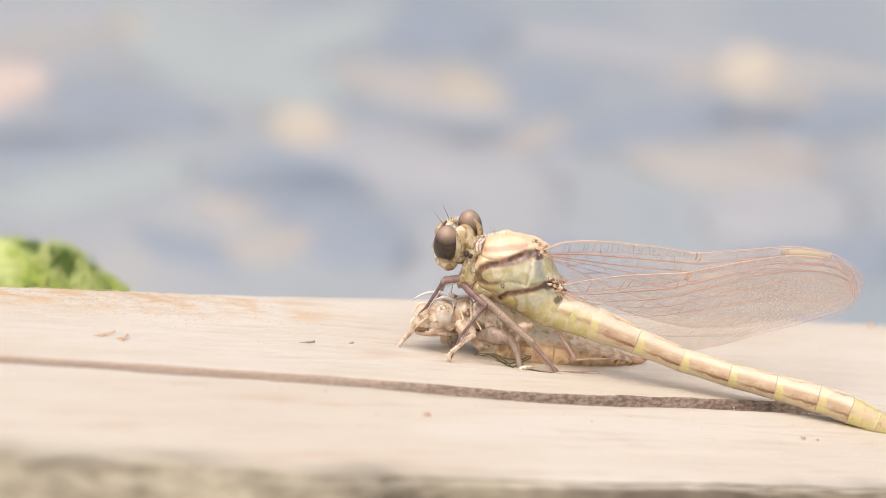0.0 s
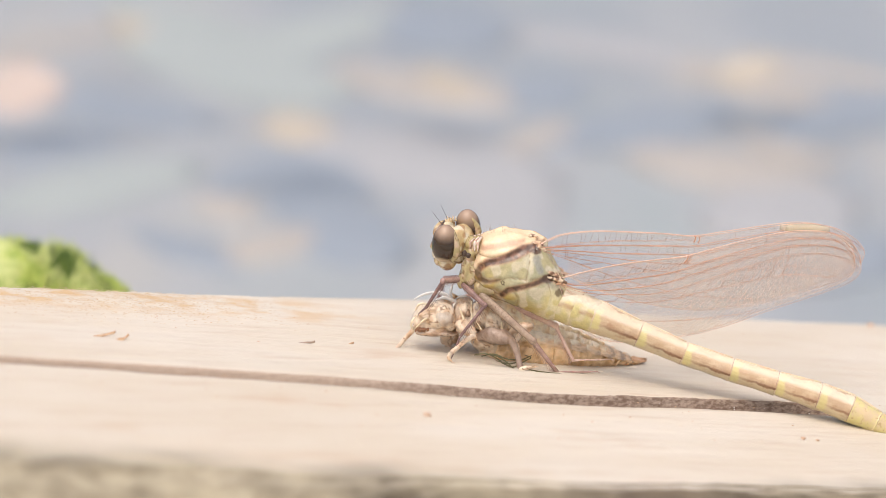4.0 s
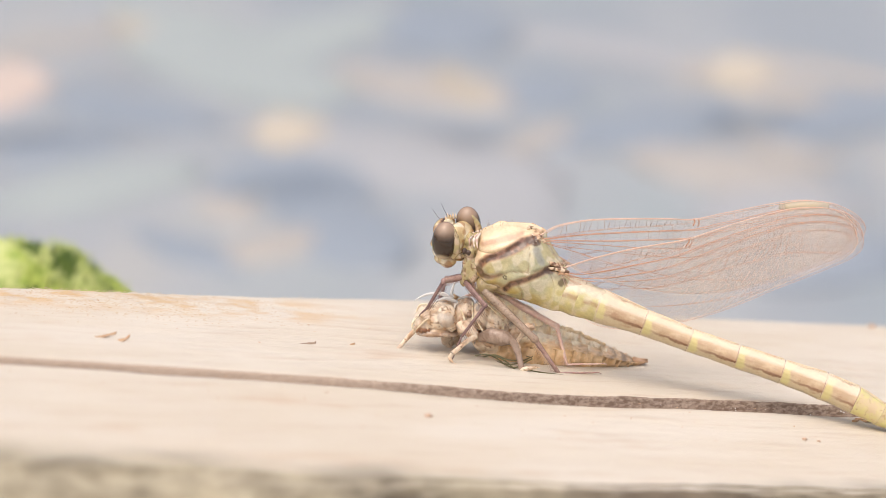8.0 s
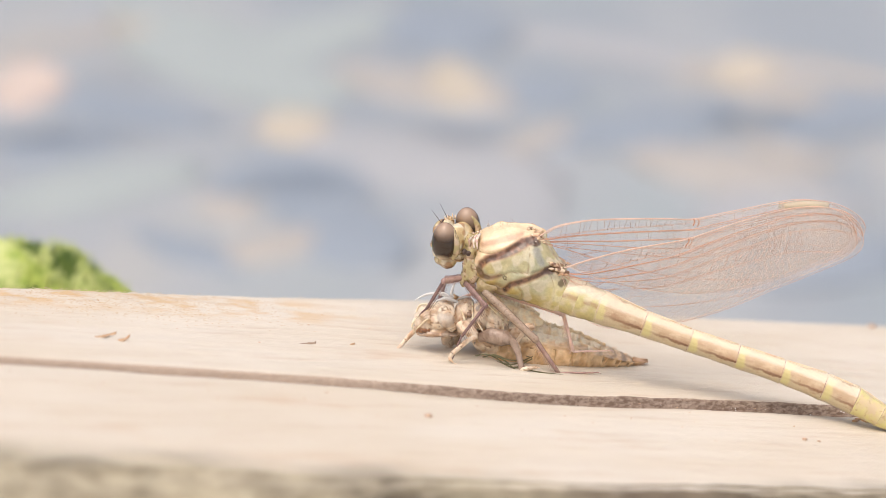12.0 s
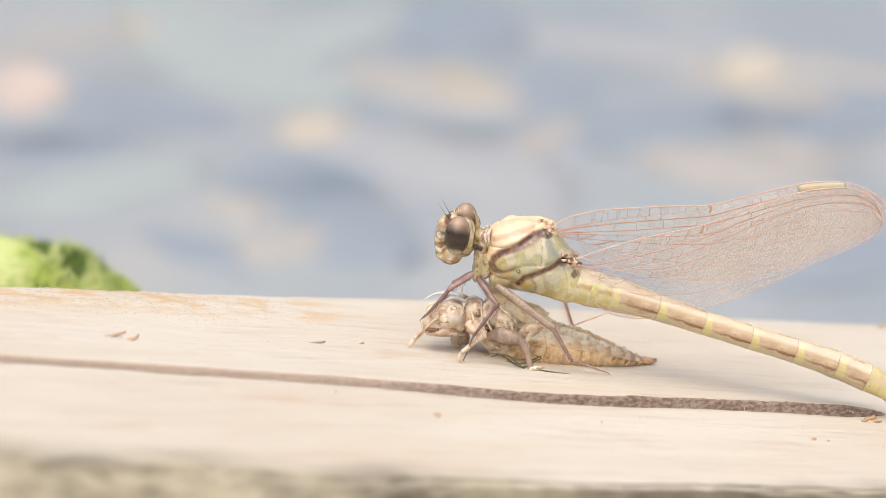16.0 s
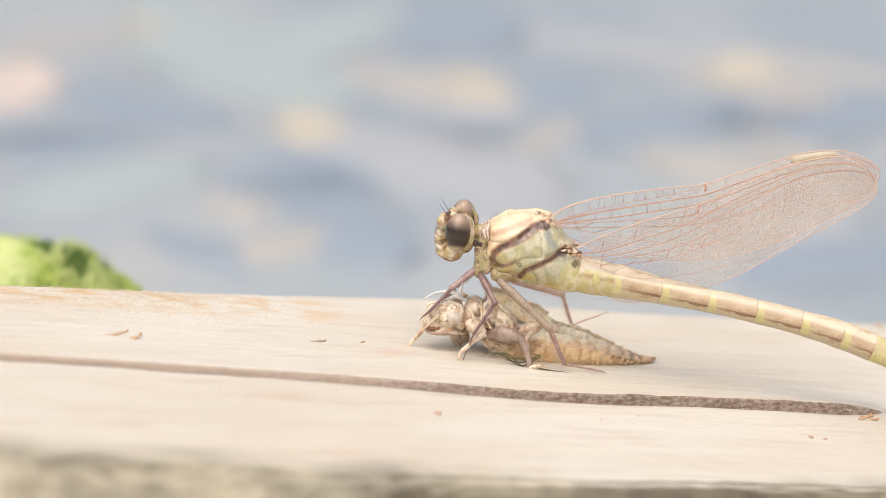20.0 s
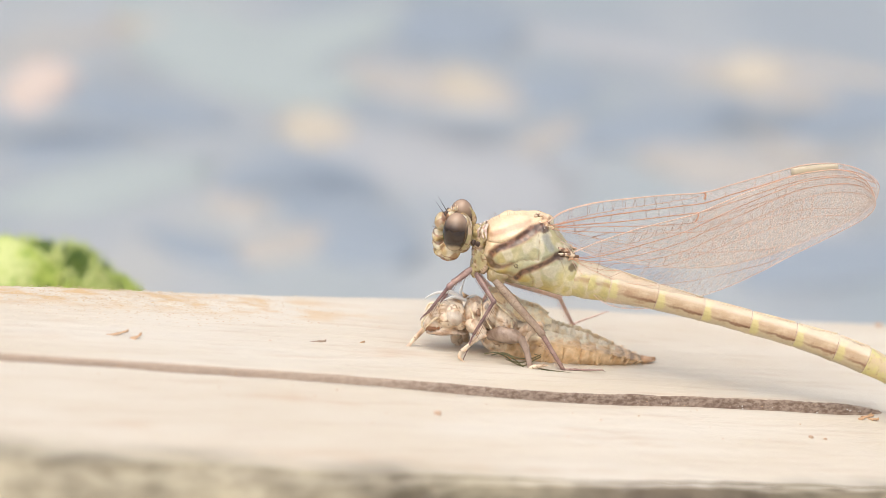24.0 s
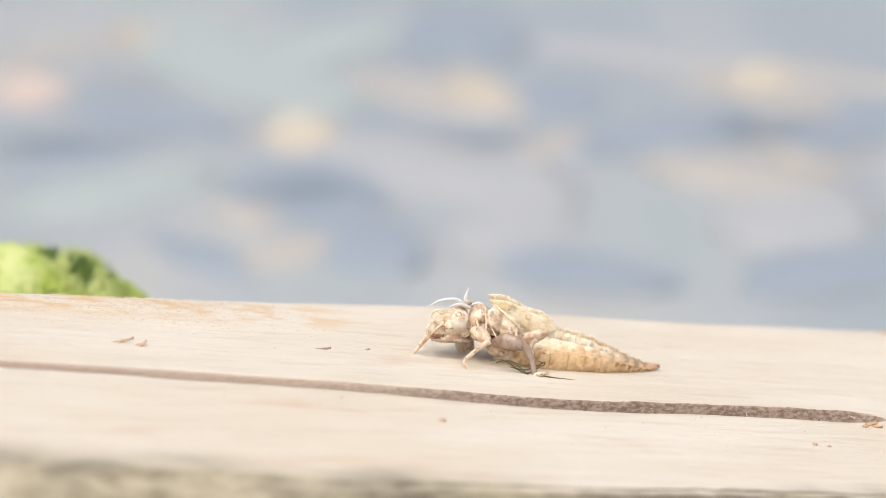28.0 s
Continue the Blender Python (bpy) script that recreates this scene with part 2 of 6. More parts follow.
VEIN_PALE = mottled("pale wing rim", (0.76, 0.53, 0.40), (0.70, 0.46, 0.34), (0.80, 0.61, 0.49), 1.5, 0.4, 0.01)
FILM = membrane()
SPOT_FILM = membrane("cream wing spot film", (0.98, 0.90, 0.68), 0.27)
THREAD = mottled("white lining thread", (0.78, 0.76, 0.72), (0.72, 0.7, 0.66), (0.8, 0.79, 0.77), 1.0, 0.4, 0.0)
ALGA = mottled("dry green alga", (0.11, 0.10, 0.04), (0.15, 0.13, 0.055), (0.07, 0.06, 0.03), 1.0, 0.6, 0.0)
SPECK_GREY = mottled("pale grey lichen", (0.66, 0.63, 0.58), (0.56, 0.53, 0.48), (0.72, 0.70, 0.66), 0.5, 0.7, 0.05)
SPECK = mottled("tan bark speck", (0.56, 0.38, 0.26), (0.62, 0.45, 0.32), (0.40, 0.24, 0.15), 0.6, 0.7, 0.05)
FLAKE = mottled("brown bark flake", (0.52, 0.31, 0.16), (0.58, 0.40, 0.25), (0.32, 0.17, 0.085), 1.5, 0.7, 0.05)


# ---- shaping helpers (all lengths in mm) ----
def part(name, bm, material, parent=None, label="", smooth=True, tone=None):
    """One mesh object from a bmesh in mm. tone: a function that gives each point of the skin its colour."""
    me = bpy.data.meshes.new(name)
    bmesh.ops.recalc_face_normals(bm, faces=bm.faces[:])
    if tone:
        layer = bm.verts.layers.float_color.new("tone")
        for v in bm.verts:
            v[layer] = (*tone(v.co), 1.0)
    for v in bm.verts:
        v.co *= MM
    for f in bm.faces:
        f.smooth = smooth
    bm.to_mesh(me)
    bm.free()
    me.materials.append(material)
    ob = new(name, me)
    if parent is not None:
        ob.parent = parent
    if label:
        tagged(ob, label)
    return ob


def thing(name, at, label, category, group="", kind=""):
    ob = new(name)
    ob.empty_display_size = 0.002
    ob.location = Vector(at) * MM
    return tagged(ob, label, category, group, kind)


def spline(points, n):
    """n + 1 points on a smooth line through the given ones."""
    p = [Vector(q) for q in points]
    p = [2 * p[0] - p[1]] + p + [2 * p[-1] - p[-2]]
    out = []
    m = len(p) - 3
    for i in range(n + 1):
        s = min(i / n * m, m - 1e-6)
        k = int(s)
        u = s - k
        a, b, c, d = p[k:k + 4]
        out.append(0.5 * ((2 * b) + (c - a) * u + (2 * a - 5 * b + 4 * c - d) * u * u + (3 * b - a - 3 * c + d) * u ** 3))
    return out


def rings(bm, loops, cap=True):
    """Joins loops of equal count into a skin."""
    rows = [[bm.verts.new(c) for c in loop] for loop in loops]
    n = len(rows[0])
    for a, b in zip(rows, rows[1:]):
        for i in range(n):
            bm.faces.new((a[i], a[(i + 1) % n], b[(i + 1) % n], b[i]))
    if cap:
        for row in (rows[0], rows[-1]):
            mid = bm.verts.new(sum((v.co for v in row), Vector()) / n)
            for i in range(n):
                bm.faces.new((row[i], row[(i + 1) % n], mid))
    return rows


def tube(bm, points, radii, seg=8, flat=1.0, n=0):
    """A round or flattened tube along a line; radii are spread evenly over it."""
    pts = spline(points, n) if n else [Vector(p) for p in points]
    side = Vector((0, 1, 0))
    loops = []
    for i, p in enumerate(pts):
        d = (pts[min(i + 1, len(pts) - 1)] - pts[max(i - 1, 0)]).normalized()
        if abs(d.dot(side)) > 0.95:
            side = Vector((0, 0, 1))
        a = (side - d * side.dot(d)).normalized()
        b = d.cross(a)
        r = float(np.interp(i / max(len(pts) - 1, 1), np.linspace(0, 1, len(radii)), radii))
        loops.append([p + a * (r * flat * math.cos(t)) + b * (r * math.sin(t)) for t in np.arange(seg) * (2 * math.pi / seg)])
    return rings(bm, loops)


def loft(bm, stations, seg=20, n=24):
    """A body along x: stations (x, z_low, z_high, half_width, y); smooth between them."""
    st = np.array([(*s, 0.0)[:5] for s in stations], float)
    line = spline([(s[0], s[1], s[2]) for s in st], n)
    line2 = spline([(s[0], s[3], s[4]) for s in st], n)
    loops = []
    for p, q in zip(line, line2):
        lo, hi, w = p[1], p[2], max(q[1], 0.02)
        mid, h = (lo + hi) / 2, max((hi - lo) / 2, 0.02)
        loops.append([Vector((p[0], q[2] + w * math.cos(t), mid + h * math.sin(t))) for t in np.arange(seg) * (2 * math.pi / seg)])
    return rings(bm, loops)


def ball(bm, at, radii, turn=None, u=16, v=10):
    m = Matrix.Translation(at) @ (turn or Matrix()) @ Matrix.Diagonal((*radii, 1))
    return bmesh.ops.create_uvsphere(bm, u_segments=u, v_segments=v, radius=1.0, matrix=m)["verts"]


def ridge(p, size, seed=0.0):
    """Sharp-crested noise: creases and folds of a dry skin."""
    return 0.5 - 2.2 * abs(fold(p, size, seed))


def lobes(bm, middle, shapes, u=64, v=44, sharp=14.0):
    """One skin round several swellings (centre, radii), as seen from a point inside them all."""
    o = Vector(middle)
    for vert in bmesh.ops.create_uvsphere(bm, u_segments=u, v_segments=v, radius=1.0)["verts"]:
        d = vert.co.normalized()
        total, best = 0.0, 0.05
        for c, r in shapes:
            inv = Vector((1 / r[0], 1 / r[1], 1 / r[2]))
            a, b = d * inv, (o - Vector(c)) * inv
            p, q, s = a.dot(a), a.dot(b), b.dot(b) - 1
            disc = q * q - p * s
            if disc > 0:
                t = (-q + math.sqrt(disc)) / p
                if t > 0:
                    total += t ** sharp
                    best = max(best, t)
        vert.co = o + d * (total ** (1 / sharp) if total else best)


def near_line(x, z, line):
    """Distance from (x, z) to a broken line, and how far along it."""
    best, where = 1e9, 0.0
    for i, (a, b) in enumerate(zip(line, line[1:])):
        dx, dz = b[0] - a[0], b[1] - a[1]
        k = min(max(((x - a[0]) * dx + (z - a[1]) * dz) / (dx * dx + dz * dz), 0.0), 1.0)
        d = math.hypot(x - a[0] - k * dx, z - a[1] - k * dz)
        if d < best:
            best, where = d, (i + k) / (len(line) - 1)
    return best, where


def ease(v, lo, hi):
    k = min(max((v - lo) / (hi - lo), 0.0), 1.0)
    return k * k * (3 - 2 * k)


def tint(a, b, k):
    return tuple(p + (q - p) * k for p, q in zip(a, b))


def fold(p, size, seed=0.0):
    """Noise between about -1 and 1 at a size in mm."""
    return noise.noise(Vector(p) / size + Vector((seed, seed * 1.7, -seed)))


def crumple(bm, amount, size, seed=0.0):
    bm.normal_update()
    for v in bm.verts:
        v.co += v.normal * (noise.noise(v.co / size + Vector((seed, seed * 0.7, 0))) * amount)


def cone(bm, a, b, r):
    tube(bm, [a, (Vector(a) + Vector(b)) / 2, b], [r, r * 0.6, r * 0.08], 5)


# ---- ground ----
def slope(x):
    """Height of the plank's top at x: it leans to one side."""
    return 0.6 - 0.155 * x


def crack_y(x):
    return -9.9 + 0.345 * x - 2.5 * math.exp(-((x - 11) / 15) ** 2) + 0.25 * math.sin(x * 0.11) + 0.12 * noise.noise(Vector((x * 0.6, 3.1, 0))) + 0.3 * noise.noise(Vector((x * 0.12, 9.1, 0)))


def back_y(x):
    return 24.9 + 0.47 * x + 2.6 * math.exp(-((x + 2) / 16) ** 2) - 0.8 * math.exp(-((x + 36) / 8) ** 2) + 0.4 * noise.noise(Vector((x * 0.15, 0.2, 0)))


def front_y(x):
    return -39.9 + 0.44 * x + 3.0 / (1 + math.exp((x + 14) / 5)) + 0.9 * noise.noise(Vector((x * 0.09, 5.5, 0))) + 0.4 * noise.noise(Vector((x * 0.5, 2.5, 0)))


def relief(x, y):
    """Fine unevenness of the plank's top; y runs across it."""
    v = (y - 0.4 * x) * 0.93
    u = (x + 0.4 * y) * 0.93
    p = Vector((u * 0.05, v * 0.18, 0))
    h = 0.16 * noise.noise(p) + 0.06 * noise.noise(p * 3.3) + 0.03 * noise.noise(Vector((u * 0.5, v * 1.9, 4)))
    worn = math.exp(-((x + 34) / 12) ** 2 - ((v - 17) / 6) ** 2)
    return h + worn * (0.22 * noise.noise(Vector((x * 0.7, y * 0.7, 2))) + 0.11 * noise.noise(Vector((x * 1.9, y * 1.9, 7))) + 0.25)


PLANK_TURN = 21.6


def plank():
    bm = bmesh.new()
    xs = np.concatenate([np.arange(-170, -60, 4.0), np.arange(-60, 60, 0.4), np.arange(60, 171, 4.0)])
    rows = []
    for x in xs:
        x = float(x)
        yc, yb, yf = crack_y(x), back_y(x), front_y(x)
        fade = min(max((44.8 - x) / 4.0, 0.0), 1.0) ** 0.5
        w = (1.1 + 0.0125 * max(min(x, 50), -50) + 0.2 * noise.noise(Vector((x * 0.2, 1.5, 0))) + 0.06 * noise.noise(Vector((x * 1.1, 2.5, 0)))) * fade + 0.03
        deep = 1.5 * fade
        step = 0.32 * fade
        cut = 1.0 + 6.5 / (1 + math.exp((x + 8) / 6))
        line = [(yf - cut * 0.9 - 0.4, -110.0 - slope(x)), (yf - cut * 0.9 - 0.4, -12.0)]
        # weathered near rim: broad on one side, crisp on the other
        for u, z in ((1.0, -1.9), (0.85, -1.3), (0.6, -0.75), (0.35, -0.35), (0.12, -0.12)):
            y = yf - cut * 0.9 * u
            line.append((y, z * cut * 0.42 + 0.25 * noise.noise(Vector((x * 0.35, u * 3, 1))) * u * min(cut, 3.0) * 0.7 - 0.1))
        for u in np.linspace(0, 1, 34):
            y = yf + (yc - w - yf) * float(u)
            line.append((y, relief(x, y) * (1 - 0.5 * u)))
        rough = 0.3 + 1.0 / (1 + math.exp((12 - x) / 4))
        jag = rough * (0.12 * noise.noise(Vector((x * 1.7, 0, 1))) + 0.07 * noise.noise(Vector((x * 0.5, 3, 1)))) * fade
        tear = rough * (0.10 * noise.noise(Vector((x * 1.9, 4, 2))) + 0.13 * noise.noise(Vector((x * 0.3, 8, 2)))) * fade
        line.append((yc - w + 0.10, -0.10 * fade))
        line.append((yc - w + 0.3 + jag, -deep * 0.55))
        line.append((yc - 0.2 * w, -deep))
        line.append((yc + w * 0.55 + jag, -deep * 0.85))
        line.append((yc + w * 0.8 - jag, -deep * 0.45))
        line.append((yc + w * 0.9 + tear, -deep * 0.15 + step * 0.4))
        line.append((yc + w + tear, step - 0.16 * fade + tear * 0.5))
        line.append((yc + w + 0.12 + tear, step + tear * 0.5))
        for u in np.linspace(0, 1, 46)[1:]:
            y = yc + w + 0.15 + (yb - yc - w - 0.15) * float(u)
            drop = -0.25 * max(0.0, (float(u) - 0.9) / 0.1) ** 2
            line.append((y, relief(x, y) * min(1.0, float(u) * 6) + step * (1 - float(u)) ** 3 + drop))
        line.append((yb + 0.7, -0.7))
        line.append((yb + 1.6, -2.2))
        line.append((yb + 2.0, -12.0))
        line.append((yb + 2.0, -110.0 - slope(x)))
        rows.append([bm.verts.new((x, y, z + slope(x))) for y, z in line])
    for a, b in zip(rows, rows[1:]):
        for i in range(len(a) - 1):
            bm.faces.new((a[i], b[i], b[i + 1], a[i + 1]))
        bm.faces.new((a[-1], b[-1], b[0], a[0]))
    bm.faces.new(rows[0])
    bm.faces.new(rows[-1])
    bmesh.ops.rotate(bm, verts=bm.verts[:], matrix=Matrix.Rotation(radians(-PLANK_TURN), 3, "Z"))
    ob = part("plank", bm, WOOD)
    ob.rotation_euler = (0, 0, radians(PLANK_TURN))
    return tagged(ob, "pale sun-bleached timber plank with one long dark split", "plank")


def stream_bed():
    s = Shade("wet stream bed")
    big = s.noise(6.5, 3, (1.0, 0.14, 1.0))
    mid = s.noise(16.0, 3, (1.0, 0.14, 1.0), (2.0, 1.0, 0))
    tint = s.noise(9.0, 2, (1.0, 0.14, 1.0), (5.0, 4.0, 0))
    col = s.mix(s.ramp(big, 0.42, 0.58), (0.314, 0.342, 0.358), (0.375, 0.392, 0.391))
    col = s.mix(s.math("MULTIPLY", s.ramp(mid, 0.5, 0.68), 0.6), col, (0.448, 0.431, 0.385))
    col = s.mix(s.math("MULTIPLY", s.ramp(tint, 0.52, 0.68), 0.6), col, (0.302, 0.364, 0.358))
    s.bump(s.noise(60, 3), 0.003, 0.5)
    m = s.done(col, 0.45)
    bm = bmesh.new()
    bmesh.ops.create_grid(bm, x_segments=40, y_segments=40, size=1.0)
    for v in bm.verts:
        # close cells near the plank, wide ones to the horizon
        v.co.x = math.copysign(abs(v.co.x) ** 4, v.co.x) * 400000 + v.co.x * 3000
        v.co.y = math.copysign(abs(v.co.y) ** 4, v.co.y) * 400000 + v.co.y * 3000
        v.co.z = -110.0
    return tagged(part("ground", bm, m), "blue-grey wet stream bed under shallow water", "ground", kind="structure")


PEBBLE_MATS = {
    "grey": mottled("grey stone", (0.403, 0.409, 0.407), (0.364, 0.375, 0.38), (0.437, 0.431, 0.413), 25, 0.5, 0.6),
    "tan": mottled("tan stone", (0.44, 0.41, 0.365), (0.40, 0.375, 0.335), (0.47, 0.44, 0.39), 25, 0.5, 0.6),
    "yellow": mottled("yellow leaf", (0.45, 0.405, 0.325), (0.42, 0.38, 0.315), (0.47, 0.425, 0.345), 12, 0.5, 0.3),
    "orange": mottled("orange leaf", (0.49, 0.405, 0.355), (0.46, 0.38, 0.335), (0.51, 0.43, 0.375), 12, 0.5, 0.3),
    "dark": mottled("blue-grey slate", (0.28, 0.319, 0.358), (0.308, 0.342, 0.369), (0.263, 0.302, 0.341), 25, 0.4, 0.6),
    "weed": mottled("grey-green weed", (0.36, 0.40, 0.385), (0.37, 0.405, 0.39), (0.34, 0.385, 0.37), 25, 0.6, 0.6),
}


def stone(at, size, tone, label, seed):
    bm = bmesh.new()
    bmesh.ops.create_icosphere(bm, subdivisions=3, radius=1.0)
    for v in bm.verts:
        k = 1 + 0.28 * noise.noise(v.co * 1.4 + Vector((seed * 3.7, 0, 0)))
        v.co = Vector((v.co.x * size[0] * k, v.co.y * size[1] * k, max(v.co.z, -0.25) * size[2] * k))
    low = min(v.co.z for v in bm.verts)
    for v in bm.verts:
        v.co.z -= low + 0.6
    ob = part("stone", bm, PEBBLE_MATS[tone])
    ob.location = Vector((at[0], at[1], -110.0)) * MM
    ob.rotation_euler = (0, 0, 0.5 * math.sin(seed * 9.0))
    return tagged(ob, label, "stone", "stones in the stream")


def leaf(at, length, width, tone, label, turn, lift=0.0):
    """A fallen leaf: a curled blade with a raised midrib and a stalk."""
    root = thing("fallen_leaf", (at[0], at[1], at[2] if len(at) > 2 else -107.5), label, "leaf", "leaves in the stream")
    bm = bmesh.new()
    rows = []
    for i in range(15):
        u = i / 14
        w = width * (math.sin(math.pi * u ** 0.8) ** 0.8) * (1 + 0.1 * math.sin(u * 25)) + 0.3
        rows.append([bm.verts.new(((u - 0.5) * length, v * w, 0.9 * abs(v) + 0.8 * math.sin(u * 5) * v + 0.03 * length * (2 * u - 1) ** 2 + 1.0)) for v in (-1, -0.6, -0.2, 0, 0.2, 0.6, 1)])
    for a, b in zip(rows, rows[1:]):
        for j in range(6):
            bm.faces.new((a[j], b[j], b[j + 1], a[j + 1]))
    part("blade", bm, PEBBLE_MATS[tone], root)
    bm = bmesh.new()
    tube(bm, [(-length * 0.75, 0, 1), (-length * 0.5, 0, 1.5), (0, 0, 1.2), (length * 0.48, 0, 2.5)], [0.9, 1.0, 0.7, 0.2], 6, n=10)
    part("midrib", bm, PEBBLE_MATS["tan"], root, "pale midrib and stalk")
    root.rotation_euler = (radians(lift), 0, radians(turn))
    return root


MOSS = mottled("bright moss", (0.40, 0.48, 0.10), (0.52, 0.57, 0.22), (0.18, 0.29, 0.03), 6, 0.7, 0.1, 0.0)
# darker copy of the moss, painting shade into the hollows of the cushion
MOSS_SHADE = mottled("shaded moss", (0.05, 0.10, 0.012), (0.10, 0.16, 0.02), (0.03, 0.06, 0.01), 6, 0.8, 0.1)


def mossy_stone():
    root = thing("mossy_stone", (-50.5, 62, -110), "stone topped with a bright green moss cushion", "mossy stone")
    bm = bmesh.new()
    bmesh.ops.create_icosphere(bm, subdivisions=4, radius=1.0)
    for v in bm.verts:
        k = 1 + 0.12 * noise.noise(v.co * 2.2)
        v.co = Vector((v.co.x * 24 * k, v.co.y * 22 * k, 54 + v.co.z * 54.5 * k))
    for v in bm.verts:
        v.co.z = max(v.co.z, 0.0)
    part("stone_core", bm, MOSS, root, "moss-grown stone")
    rnd = random.Random(5)
    bm = bmesh.new()
    dark = bmesh.new()
    for i in range(5200):
        a, r = rnd.uniform(0, 2 * math.pi), rnd.random() ** 0.5
        x, y = 23.0 * r * math.cos(a), 21 * r * math.sin(a)
        x0 = x
        z = 54 + 54.5 * math.sqrt(max(0.0, 1 - (x / 25) ** 2 - (y / 23) ** 2)) - 0.5
        lump = noise.noise(Vector((x * 0.28, y * 0.28, 1)))
        z += 2.0 * lump
        tip = Vector((x, y, z)) + Vector((x / 24 * 1.5 + rnd.uniform(-1, 1), y / 24 * 1.5 + rnd.uniform(-1, 1), rnd.uniform(1.2, 2.8)))
        # sunken blades take the shaded tone
        b = dark if lump < -0.08 else bm
        w = Vector((rnd.uniform(-1, 1), rnd.uniform(-1, 1), 0)).normalized() * rnd.uniform(0.35, 0.6)
        o = Vector((x, y, z))
        q = Vector((-w.y, w.x, 0)) * 0.7
        vs = [b.verts.new(p) for p in (o - w, o + q, o + w, tip)]
        for f in ((0, 1, 3), (1, 2, 3), (2, 0, 3)):
            b.faces.new([vs[j] for j in f])
    tagged(part("moss_cushion", bm, MOSS, root), kind="stuff")
    tagged(part("moss_hollow", dark, MOSS_SHADE, root), kind="stuff")
    return root


plank()
stream_bed()
mossy_stone()
for at, size, tone, label in (
    ((-180, 1101), (18, 95, 2.2), "tan", "flat tan stone on the stream bed"),
    ((-5, 736), (41, 86, 2.2), "grey", "broad flat pale grey stone on the stream bed"),
    ((41, 782), (12, 47, 2.2), "tan", "small flat tan stone on the stream bed"),
    ((107, 719), (30, 54, 2.2), "tan", "broad flat tan stone on the stream bed"),
    ((-51, 579), (15, 32, 2.2), "tan", "flat tan stone on the stream bed"),
    ((-71, 642), (9, 29, 2.2), "tan", "small flat tan stone on the stream bed"),
    ((184, 975), (16, 71, 2.2), "tan", "flat tan stone on the stream bed"),
    ((0, 922), (33, 78, 2.2), "tan", "broad flat tan stone on the stream bed"),
    ((-95, 987), (40, 142, 2.2), "weed", "broad flat grey-green weedy stone on the stream bed"),
    ((-121, 686), (29, 61, 2.2), "weed", "broad flat grey-green weedy stone on the stream bed"),
    ((-62, 1105), (32, 125, 2.2), "weed", "flat grey-green weedy stone on the stream bed"),
    ((89, 1056), (34, 85, 2.2), "grey", "flat pale grey stone on the stream bed"),
    ((119, 633), (29, 60, 2.2), "grey", "broad flat pale grey stone on the stream bed"),
    ((22, 613), (23, 53, 2.2), "grey", "flat pale grey stone on the stream bed"),
    ((139, 755), (11, 36, 2.2), "tan", "small flat tan stone on the stream bed"),
    ((-139, 1172), (28, 100, 2.2), "weed", "flat grey-green weedy stone on the stream bed"),
    ((143, 941), (23, 89, 2.2), "tan", "flat tan stone on the stream bed"),
    ((85, 813), (30, 78, 2.2), "dark", "dark blue-grey slate lying flat on the stream bed"),
    ((-41, 675), (20, 60, 2.2), "dark", "dark blue-grey slate lying flat on the stream bed"),
    ((-63, 707), (17, 47, 2.2), "dark", "dark blue-grey slate lying flat on the stream bed"),
    ((-27, 595), (20, 55, 2.2), "dark", "dark blue-grey slate lying flat on the stream bed"),
    ((-126, 856), (26, 69, 2.2), "dark", "dark blue-grey slate lying flat on the stream bed"),
    ((5, 1137), (39, 107, 2.2), "dark", "dark blue-grey slate lying flat on the stream bed"),
    ((172, 843), (22, 83, 2.2), "dark", "dark blue-grey slate lying flat on the stream bed"),
    ((117, 550), (25, 41, 2.2), "dark", "dark blue-grey slate lying flat on the stream bed"),
    ((42, 550), (25, 41, 2.2), "dark", "dark blue-grey slate lying flat on the stream bed"),
    ((-80, 575), (11, 40, 2.2), "dark", "dark blue-grey slate lying flat on the stream bed"),
    ((-147, 769), (22, 46, 2.2), "dark", "dark blue-grey slate lying flat on the stream bed"),
    ((49, 904), (20, 67, 2.2), "dark", "dark blue-grey slate lying flat on the stream bed"),
):
    stone(at, size, tone, label, at[0] * 0.013 + at[1] * 0.007)
LEAVES = [
    leaf((-47.6, 667.0, -90.0), 30, 10, "yellow", "fallen yellow leaf propped in the shallow water", 8),
    leaf((-159.3, 765.9, -90.0), 33, 15, "orange", "fallen orange leaf propped in the shallow water", -10),
    leaf((10.2, 773.2, -90.0), 27, 14, "yellow", "fallen yellow leaf propped in the shallow water", 20),
    leaf((127.7, 811.4, -90.0), 30, 14, "yellow", "fallen yellow leaf propped in the shallow water", -15),
    leaf((-142.5, 954.5, -90.0), 16, 9, "yellow", "small yellow-green leaf propped in the shallow water", 35),
]


# ---- the empty skin of the nymph ----
# the skin lies along the plank: turned and tipped with it
LAY = Matrix(((1.03, 0, 0, 0), (0.35, 1.0, 0, 4.5), (-0.09, 0, 1.03, -1.17), (0, 0, 0, 1)))


